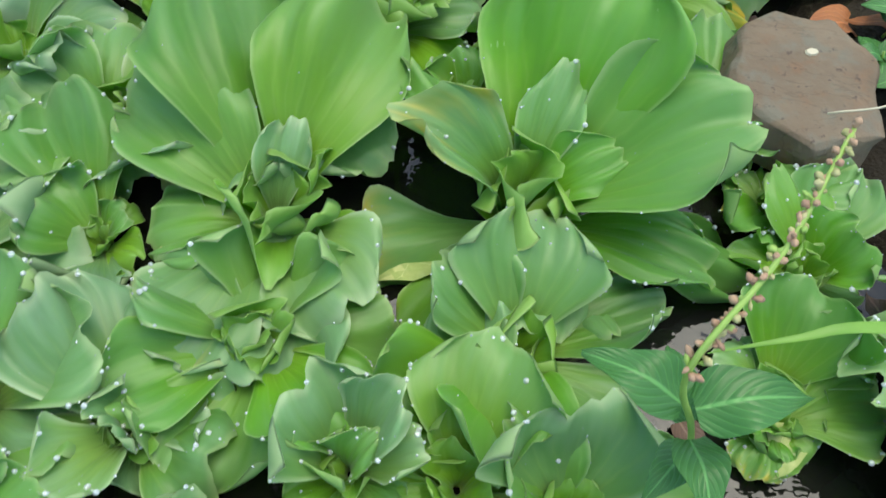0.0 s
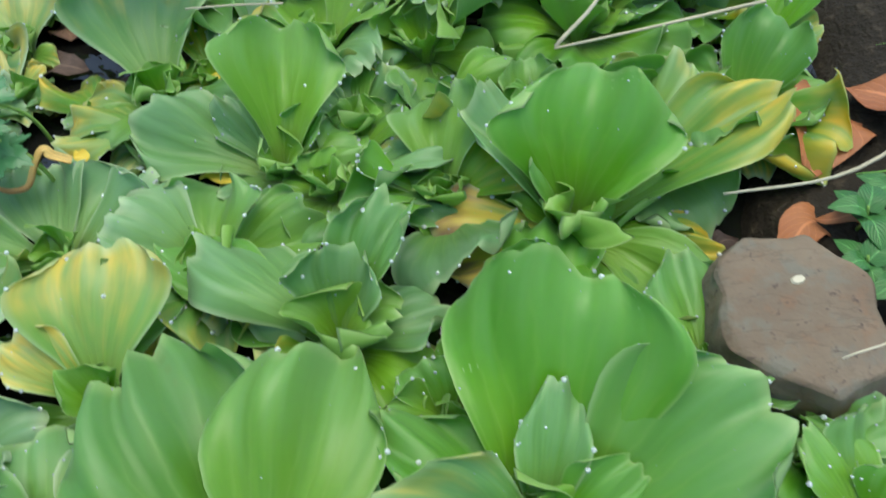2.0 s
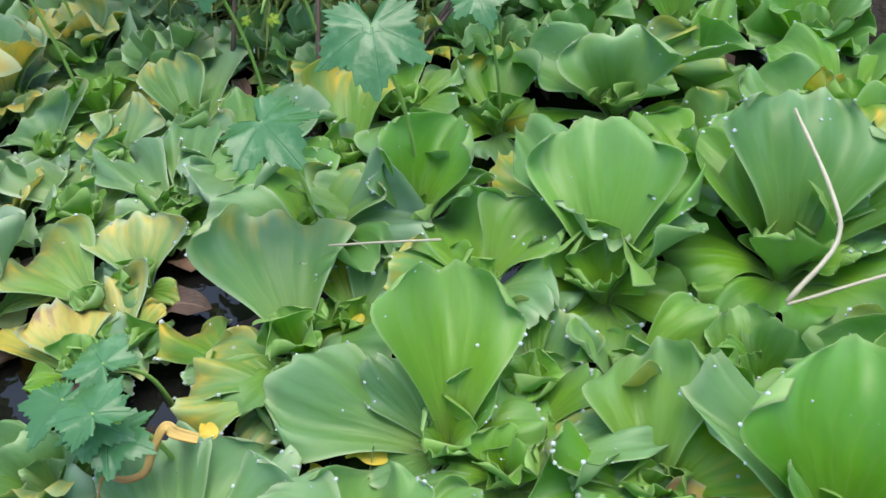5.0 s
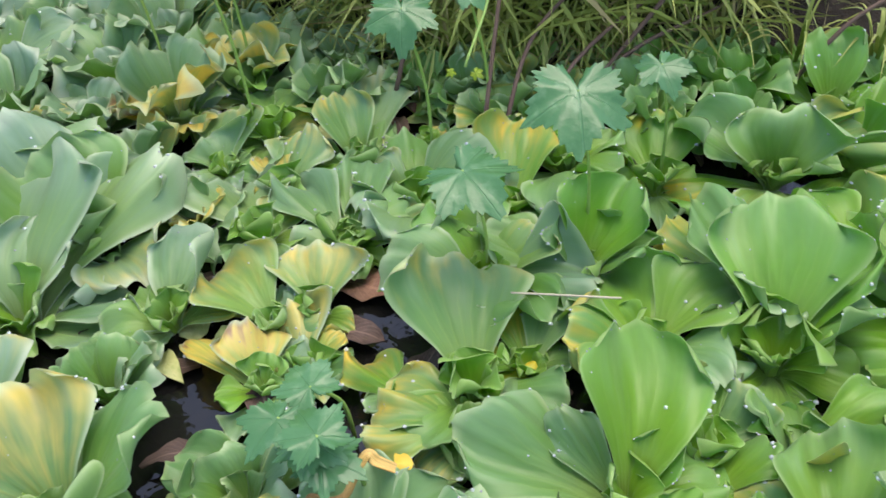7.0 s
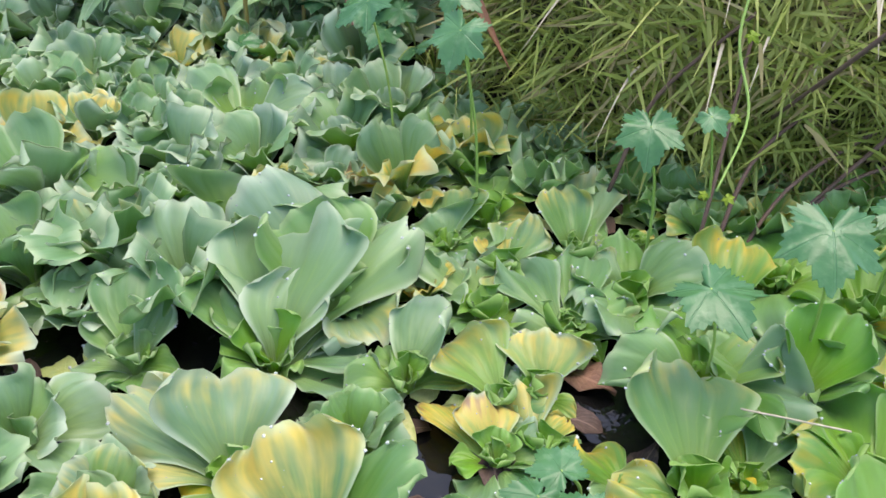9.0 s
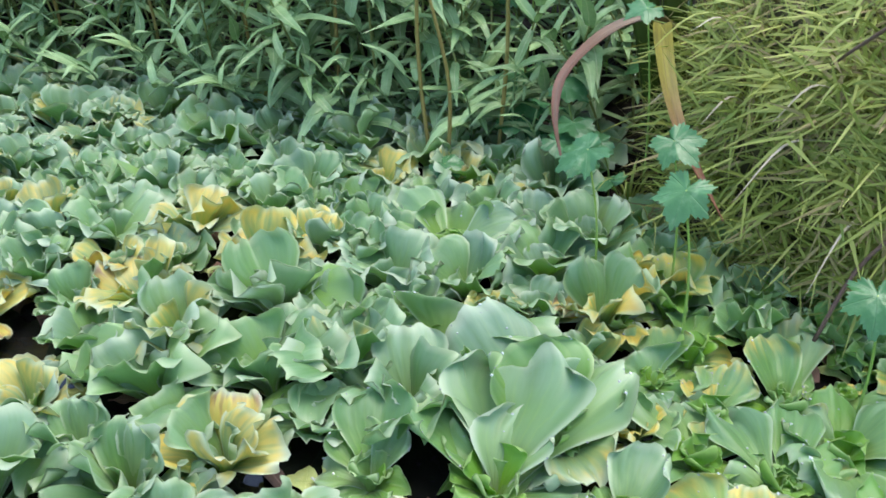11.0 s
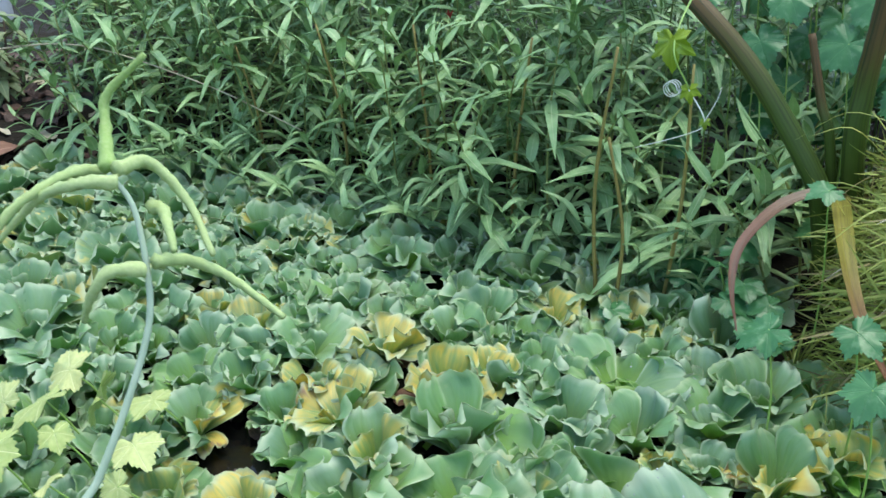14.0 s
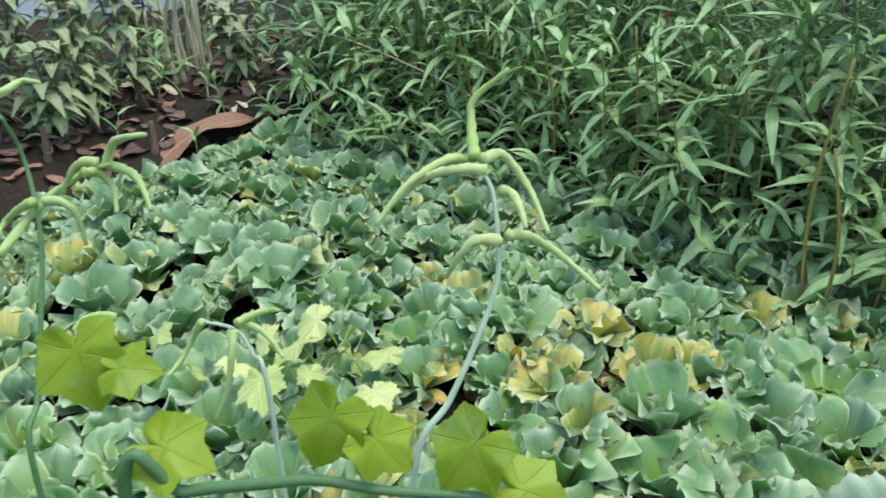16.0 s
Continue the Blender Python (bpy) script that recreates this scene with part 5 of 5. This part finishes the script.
def weed(seed, tall):
    rng = np.random.default_rng(seed)
    root = new("narrow_leaved_weed")
    stem, leaves = weed_pieces(rng, tall)
    part("stem", *stem[:2], WEED_STEM, root)
    for v, f, u in leaves:
        part("leaf", v, f, WEED, root, "", u)
    return tagged(root, "upright dark-green weed with narrow drooping leaves at the bank", "weed", "thicket of weeds")


def thicket():
    rng = np.random.default_rng(17)
    kinds = [weed(700 + k, t) for k, t in enumerate((0.34, 0.44, 0.5, 0.56, 0.62, 0.48))]
    used, spots = 0, []
    for _ in range(4000):
        x = rng.uniform(-3.2, -0.6)
        y = rng.uniform(2.05, 2.95)
        d = float(shore_distance(x, y))
        lim = -0.10 if -1.75 < x < -0.95 else -0.02
        if d < lim or d > 0.42 or any((x - a) ** 2 + (y - b) ** 2 < 0.062**2 for a, b in spots):
            continue
        if x < -2.35 and rng.random() < 0.15:
            continue
        spots.append((x, y))
        if used >= 125:
            break
        k = used % 6 if x < -0.9 or used < 6 else 0
        z = float(ground_height(x, y)) if d > 0 else 0.0
        m = pose(x, y, z, rng.uniform(-6, 10), rng.uniform(-8, 8), rng.uniform(0, 360))
        if used < 6:
            kinds[k].matrix_basis = m
        else:
            copy_thing(kinds[k], m)
        used += 1
    pieces = []
    for _ in range(560):
        x, y = rng.uniform(-5.2, 0.5), rng.uniform(2.35, 4.2)
        if float(shore_distance(x, y)) < 0.25 or (x > -0.95 and y < 2.95) or (x < -3.5 and y < 2.5) or (x < -3.9 and y < 3.2):
            continue
        stem, leaves = weed_pieces(rng, rng.uniform(0.5, 0.85) + 0.12 * max(0.0, y - 2.8), 2, 3)
        m = pose(x, y, float(ground_height(x, y)))
        pieces += [moved(q, m) for q in (stem, *leaves)]
    # low shoots that lean out over the water
    for _ in range(600):
        x, y = rng.uniform(-2.7, -0.75), rng.uniform(2.0, 2.6)
        d = float(shore_distance(x, y))
        if not -0.10 < d < 0.06 or rng.random() < 0.45:
            continue
        stem, leaves = weed_pieces(rng, rng.uniform(0.14, 0.30), 4, 3)
        m = pose(x, y, max(0.0, float(ground_height(x, y))), rng.uniform(0, 25), rng.uniform(-15, 15), rng.uniform(-40, 40))
        pieces += [moved(q, m) for q in (stem, *leaves)]
    for _ in range(70):
        x, y = rng.uniform(-4.0, -2.9), rng.uniform(1.2, 2.5)
        d = float(shore_distance(x, y))
        if d < 0.02 or rng.random() < 0.35:
            continue
        stem, leaves = weed_pieces(rng, rng.uniform(0.10, 0.26), 2, 3)
        m = pose(x, y, float(ground_height(x, y)), rng.uniform(-20, 20), rng.uniform(-20, 20), rng.uniform(0, 360))
        pieces += [moved(q, m) for q in (stem, *leaves)]
    v, f, u = join(*pieces)
    tagged(part("weed_thicket", v, f, WEED, None, "", u), "deep thicket of narrow-leaved green weeds behind the pond", "weeds", kind="stuff")


thicket()


# ---- the far left bank ----
def back_wall():
    k = Mat("old_plaster", 0.85, 0.3)
    obj = k.coord()
    stain = k.noise(obj, 3.0, 5.0)
    k.link(k.mix(stain, (0.45, 0.45, 0.44), (0.80, 0.81, 0.80)), k.b.inputs["Base Color"])
    k.bump(k.noise(obj, 40.0, 4.0), 0.4, 0.01)
    bm = bmesh.new()
    bmesh.ops.create_cube(bm, size=1.0, matrix=pose(-5.35, 2.35, 0.45, 0, 0, 70) @ Matrix.Diagonal((1.3, 0.14, 1.1, 1)))
    bmesh.ops.bevel(bm, geom=list(bm.edges), offset=0.02, segments=2, affect="EDGES")
    me = bpy.data.meshes.new("wall_back")
    bm.to_mesh(me)
    bm.free()
    me.materials.append(k.m)
    tagged(new("wall_back", me), "low pale stained plaster wall behind the bank", "wall", kind="structure")


back_wall()


def litter():
    rng = np.random.default_rng(23)
    for k in range(330):
        x, y = rng.uniform(-4.4, -2.95), rng.uniform(0.8, 2.9)
        if float(shore_distance(x, y)) < 0.03:
            continue
        dry_leaf((x, y), rng.uniform(0.04, 0.16), rng.uniform(0.018, 0.07), rng.uniform(0, 360), MOULD if rng.random() < 0.75 else DRY if rng.random() < 0.7 else TWIG, "crumpled brown fallen leaf on dark mud", 600 + k, 20)


litter()
dry_leaf((-3.170, 1.760), 0.56, 0.19, 8, DRY, "large dry red-brown leaf lying at the pond's edge", 33, 4)
dry_leaf((-3.227, 2.040), 0.16, 0.05, 100, TWIG, "pale curled dry leaf on the bank", 34, 10)


def shrub(place, tall, seed, lean=0.1):
    rng = np.random.default_rng(seed)
    root = new("shrub")
    root.location = (place[0], place[1], float(ground_height(*place)) - 0.01)
    for s in range(3):
        dx, dy = rng.uniform(-1, 1) * lean, rng.uniform(-1, 1) * lean
        pts = [Vector((0.02 * s, 0.01 * s, 0)), Vector((dx * 0.5, dy * 0.5, tall * 0.5)), Vector((dx, dy, tall))]
        stem = part("stem", *tube(pts, 0.008, 0.003, 6, 5, 0.08, seed + s)[:2], BARK, root)
        line = smooth_line(pts, 9)
        for k in range(6, 2 * len(line) - 2):
            if rng.random() < 0.3:
                continue
            a = k * 2.4 + s
            L = rng.uniform(0.08, 0.12)
            d = Vector((math.cos(a), math.sin(a), rng.uniform(-0.3, 0.5))).normalized()
            v, f, u = strap([line[k // 2 + 1], line[k // 2 + 1] + d * L * 0.5, line[k // 2 + 1] + d * L + Vector((0, 0, -L * 0.45))], L * 0.5, seed * 31 + k, 0.2, 4, 4, foot=0.1)
            part("leaf", v, f, OVAL, root, "", u)
    tagged(root, "thin shrub with pale oval leaves and brown stems", "shrub", "shrubs on the bank")


for k, (x, y, h) in enumerate([(-3.39, 1.36, 0.48), (-3.50, 1.60, 0.55), (-3.77, 1.17, 0.5), (-3.87, 1.48, 0.62), (-3.49, 1.04, 0.42), (-4.01, 1.85, 0.55), (-3.35, 2.47, 0.4), (-3.73, 2.67, 0.5), (-4.28, 1.37, 0.7), (-3.96, 0.94, 0.6), (-4.28, 2.24, 0.6), (-3.32, 1.23, 0.35), (-4.52, 1.71, 0.7), (-3.61, 2.13, 0.35)]):
    shrub((x, y), h, 150 + k)


def dry_stalks():
    rng = np.random.default_rng(29)
    for k in range(14):
        x, y = rng.uniform(-4.0, -3.72), rng.uniform(1.78, 2.15)
        z = float(ground_height(x, y)) - 0.01
        h = rng.uniform(0.3, 0.6)
        twig([(x, y, z), (x + rng.uniform(-0.05, 0.05), y, z + h * 0.5), (x + rng.uniform(-0.15, 0.15), y, z + h)], 0.011, 0.006, "upright pale dry stalk on the bank", TWIG, "dry_stalk", 400 + k)
    for k, (x, y) in enumerate([(-3.22, 1.14), (-3.17, 1.50)]):
        z = float(ground_height(x, y)) - 0.01
        twig([(x, y, z), (x - 0.01, y + 0.01, z + 0.07), (x - 0.015, y + 0.01, z + 0.13)], 0.016, 0.009, "reddish swollen stem base in the mud", BARK, "stem_base", 430 + k)
    twig([(-3.52, 2.0, 0.40), (-3.0, 2.13, 0.46), (-2.5, 2.25, 0.37), (-2.1, 2.31, 0.26)], 0.003, 0.002, "long thin arching pale stem over the weeds", TWIG, "arching_stem", 440)


dry_stalks()


def bare_stems():
    """Upright old stems that show through the weeds."""
    rng = np.random.default_rng(53)
    for k, (x, y) in enumerate([(-0.96, 2.20), (-1.02, 2.24), (-1.33, 2.33), (-1.62, 2.36), (-1.95, 2.34), (-0.88, 2.30), (-2.30, 2.30)]):
        z, h = max(0.0, float(ground_height(x, y))) - 0.01, rng.uniform(0.48, 0.68)
        twig([(x, y, z), (x + rng.uniform(-0.03, 0.03), y, z + h * 0.5), (x + rng.uniform(-0.07, 0.07), y - 0.03, z + h)], 0.0055, 0.003, "upright yellow-brown old stem among the weeds", OLD_STEM, "old_stem", 460 + k)


bare_stems()


def red_flower():
    root = new("red_flower")
    root.location = (-1.761, 2.644, 0.160)
    part("stem", *tube([(0, 0, -0.02), (0.01, 0, 0.2), (0, 0, 0.43)], 0.003, 0.002, 5, 5)[:2], WEED_STEM, root)
    for k in range(5):
        a = 1.257 * k
        d = Vector((math.cos(a) * 0.5, math.sin(a) * 0.5, 0.9)).normalized()
        o = Vector((0, 0, 0.42))
        v, f, u = strap([o, o + d * 0.015, o + d * 0.03], 0.012, 50 + k, 0.3, 4, 4)
        part("petal", v, f, RED, root, "", u)
    tagged(root, "small closed red flower above the weeds", "flower")


red_flower()


# ---- tendrils in the thicket ----
def tendrils():
    root = new("tendril_vine")
    o = Vector((-0.766, 2.068, 0.736))
    root.location = o
    c = Vector((-0.687, 1.811, 0.699))
    part("stem", *tube([Vector((0, 0.25, 0.12)), Vector((0.0, 0.0, 0.10)), c - o + Vector((-0.03, 0, 0.07)), c - o], 0.002, 0.0012, 5, 8)[:2], VINE, root)
    coil = [c - o + Vector((-0.03 + 0.012 * math.cos(t * 1.5), 0.01 * t * 0.2, -0.005 + 0.012 * math.sin(t * 1.5))) * 1.0 for t in np.linspace(0, 12, 26)]
    part("tendril", *tube(coil, 0.0009, 0.0006, 5, 3)[:2], CREAM, root, "pale coiled tendril")
    part("tendril", *tube([c - o, c - o + Vector((0.03, 0, -0.045)), c - o + Vector((0.0, 0.02, -0.075)), c - o + Vector((-0.10, 0.05, -0.125))], 0.0011, 0.0007, 5, 8)[:2], CREAM, root, "pale hanging tendril")
    part("tendril", *tube([c - o + Vector((0.03, 0, -0.045)), c - o + Vector((0.045, 0, -0.01)), c - o + Vector((0.05, 0, 0.01))], 0.0009, 0.0006, 5, 6)[:2], CREAM, root, "pale hanging tendril")
    for k, (q, s) in enumerate([((0, 0, 0), 0.035), ((0.03, 0, -0.045), 0.02), ((-0.035, 0.0, 0.07), 0.07)]):
        piece = moved(lobed(s, 5, 0.3, 0.05, 190 + k), facing(c - o + Vector(q), (0.2, -0.4, -0.9), (0, -0.9, 0.4)))
        part("leaf", *piece[:2], LIME, root, "", piece[2])
    tagged(root, "fresh vine with pale coiled tendrils in the thicket", "vine")


tendrils()


# ---- pale ragged vine leaves over the open water ----
for k, q in enumerate([(-1.452, 1.093, 0.163), (-1.499, 1.199, 0.154), (-1.420, 1.263, 0.142), (-1.575, 0.999, 0.165), (-1.635, 0.929, 0.155), (-1.650, 1.232, 0.135), (-1.914, 0.675, 0.151), (-1.836, 0.942, 0.137), (-1.369, 1.028, 0.141), (-1.541, 1.127, 0.175), (-1.353, 1.173, 0.131), (-1.619, 1.091, 0.156), (-1.295, 1.103, 0.120), (-1.468, 0.994, 0.184)]):
    a = 1.9 * k
    stalked_leaf(q, 0.060 + 0.017 * ((3 * k) % 4), (math.cos(a), math.sin(a) * 0.6 - 0.4, -0.5 + 0.25 * (k % 4)), (0.7 * math.sin(2.7 * k), -0.45 + 0.4 * math.cos(3.9 * k), 0.8), 210 + k, PALE, 5, "pale yellow-green speckled vine leaf on a thin stalk", "vine_leaf", 0.15, (q[0] + 0.03, q[1] + 0.05, 0.0), "pale vine leaves")


# ---- curled flower spikes and leaves near the camera ----
def spiked_weed(stem, spikes, label, seed, leaves=(), bark=STEM):
    root = new("curled_spike_weed")
    base = Vector(stem[0])
    root.location = base
    part("stem", *tube([Vector(p) - base for p in stem], 0.0036, 0.0020, 8, 8)[:2], bark, root)
    for k, pts in enumerate(spikes):
        part("flower_spike", *tube([Vector(p) - base for p in pts], 0.0056, 0.0022, 10, 9, 0.22, seed + k)[:2], SPIKE, root, "curved pale green flower spike")
    for k, (o, way, lean, size) in enumerate(leaves):
        piece = moved(lobed(size * 0.80, 3, 0.16, 0.02, seed + 50 + k, cup=0.05), facing(Vector(o) - base, way, lean))
        part("leaf", *piece[:2], LIME, root, "", piece[2])
    tagged(root, label, "weed", "weeds with curled spikes")


spiked_weed([(-0.717, 0.767, 0.000), (-0.722, 0.773, 0.388), (-0.712, 0.781, 0.593), (-0.709, 0.819, 0.642), (-0.711, 0.855, 0.689), (-0.716, 0.884, 0.733), (-0.728, 0.898, 0.768), (-0.747, 0.908, 0.808), (-0.765, 0.905, 0.830)],
            [[(-0.766, 0.906, 0.833), (-0.791, 0.925, 0.855), (-0.798, 0.935, 0.875), (-0.775, 0.957, 0.903)],
             [(-0.780, 0.915, 0.824), (-0.785, 0.889, 0.831), (-0.788, 0.846, 0.819), (-0.792, 0.811, 0.789)],
             [(-0.746, 0.900, 0.829), (-0.759, 0.879, 0.832), (-0.787, 0.863, 0.820), (-0.816, 0.841, 0.788)],
             [(-0.758, 0.907, 0.834), (-0.760, 0.935, 0.830), (-0.738, 0.947, 0.800), (-0.704, 0.938, 0.769)],
             [(-0.754, 0.927, 0.799), (-0.739, 0.926, 0.801), (-0.717, 0.914, 0.797), (-0.701, 0.905, 0.786)],
             [(-0.719, 0.891, 0.773), (-0.728, 0.870, 0.777), (-0.740, 0.859, 0.758), (-0.755, 0.858, 0.735)],
             [(-0.716, 0.898, 0.777), (-0.715, 0.925, 0.767), (-0.697, 0.947, 0.747), (-0.657, 0.957, 0.723)]],
            "tall weed with curved pale green flower spikes on a grey-green stem", 800)
spiked_weed([(-1.047, 0.536, 0.000), (-1.047, 0.536, 0.496), (-1.082, 0.564, 0.570), (-1.114, 0.594, 0.641), (-1.155, 0.625, 0.722), (-1.203, 0.638, 0.791), (-1.189, 0.624, 0.843)],
            [[(-1.152, 0.579, 0.710), (-1.186, 0.642, 0.741), (-1.167, 0.684, 0.769), (-1.130, 0.703, 0.785)],
             [(-1.149, 0.706, 0.777), (-1.134, 0.713, 0.805), (-1.069, 0.707, 0.829), (-1.050, 0.721, 0.833)],
             [(-1.117, 0.689, 0.794), (-1.126, 0.676, 0.796), (-1.147, 0.667, 0.779), (-1.169, 0.660, 0.752)],
             [(-1.139, 0.677, 0.780), (-1.146, 0.696, 0.772), (-1.135, 0.704, 0.756), (-1.081, 0.686, 0.749)],
             [(-1.148, 0.710, 0.777), (-1.082, 0.709, 0.787), (-1.048, 0.706, 0.782), (-1.024, 0.702, 0.764)],
             [(-1.151, 0.637, 0.755), (-1.124, 0.647, 0.759), (-1.118, 0.656, 0.742), (-1.120, 0.659, 0.707)],
             [(-1.161, 0.627, 0.754), (-1.195, 0.617, 0.737), (-1.214, 0.603, 0.718), (-1.175, 0.581, 0.713)],
             [(-1.233, 0.618, 0.851), (-1.208, 0.638, 0.864), (-1.225, 0.662, 0.867), (-1.190, 0.670, 0.870)]],
            "dark-stemmed weed with small curved green flower spikes", 840, (), DARK_STEM)
spiked_weed([(-1.034, 0.805, 0.000), (-1.035, 0.804, 0.473), (-1.070, 0.807, 0.522), (-1.096, 0.801, 0.548), (-1.129, 0.776, 0.556)],
            [[(-1.131, 0.775, 0.556), (-1.149, 0.767, 0.531), (-1.151, 0.748, 0.504), (-1.141, 0.721, 0.493)],
             [(-1.112, 0.815, 0.544), (-1.082, 0.821, 0.550), (-1.048, 0.822, 0.549), (-1.024, 0.824, 0.531)],
             [(-1.085, 0.793, 0.556), (-1.072, 0.780, 0.532), (-1.073, 0.768, 0.487), (-1.087, 0.752, 0.440)],
             [(-1.094, 0.802, 0.559), (-1.099, 0.828, 0.558), (-1.091, 0.848, 0.560), (-1.073, 0.851, 0.566)],
             [(-1.237, 0.702, 0.546), (-1.240, 0.686, 0.555), (-1.250, 0.666, 0.552), (-1.244, 0.650, 0.545)]],
            "low weed with pale drooping flower spikes over the lettuce", 880)
spiked_weed([(-0.554, 0.483, 0.000), (-0.558, 0.490, 0.431), (-0.558, 0.504, 0.826), (-0.542, 0.526, 0.836), (-0.517, 0.553, 0.841), (-0.502, 0.569, 0.843), (-0.478, 0.590, 0.840), (-0.443, 0.623, 0.840)],
            [],
            "lime-green broad-leaved climber on a grey-green stem", 920,
            [((-0.598, 0.510, 0.889), (0.56, -0.09, -0.88), (0.44, -0.49, 0.90), 0.056),
             ((-0.581, 0.521, 0.883), (0.69, 0.72, 0.08), (0.40, -0.46, 0.99), 0.036),
             ((-0.504, 0.580, 0.870), (0.03, -0.42, -0.63), (0.47, -0.52, 0.81), 0.050),
             ((-0.488, 0.590, 0.862), (0.63, 0.24, -0.51), (0.44, -0.49, 0.90), 0.040),
             ((-0.457, 0.619, 0.862), (-0.14, -0.53, -0.55), (0.44, -0.49, 0.90), 0.050),
             ((-0.440, 0.628, 0.843), (0.81, 0.61, -0.23), (0.40, -0.46, 0.99), 0.046),
             ((-0.557, 0.524, 0.853), (0.85, 0.58, -0.31), (0.33, -0.40, 1.17), 0.050)], DARK_STEM)
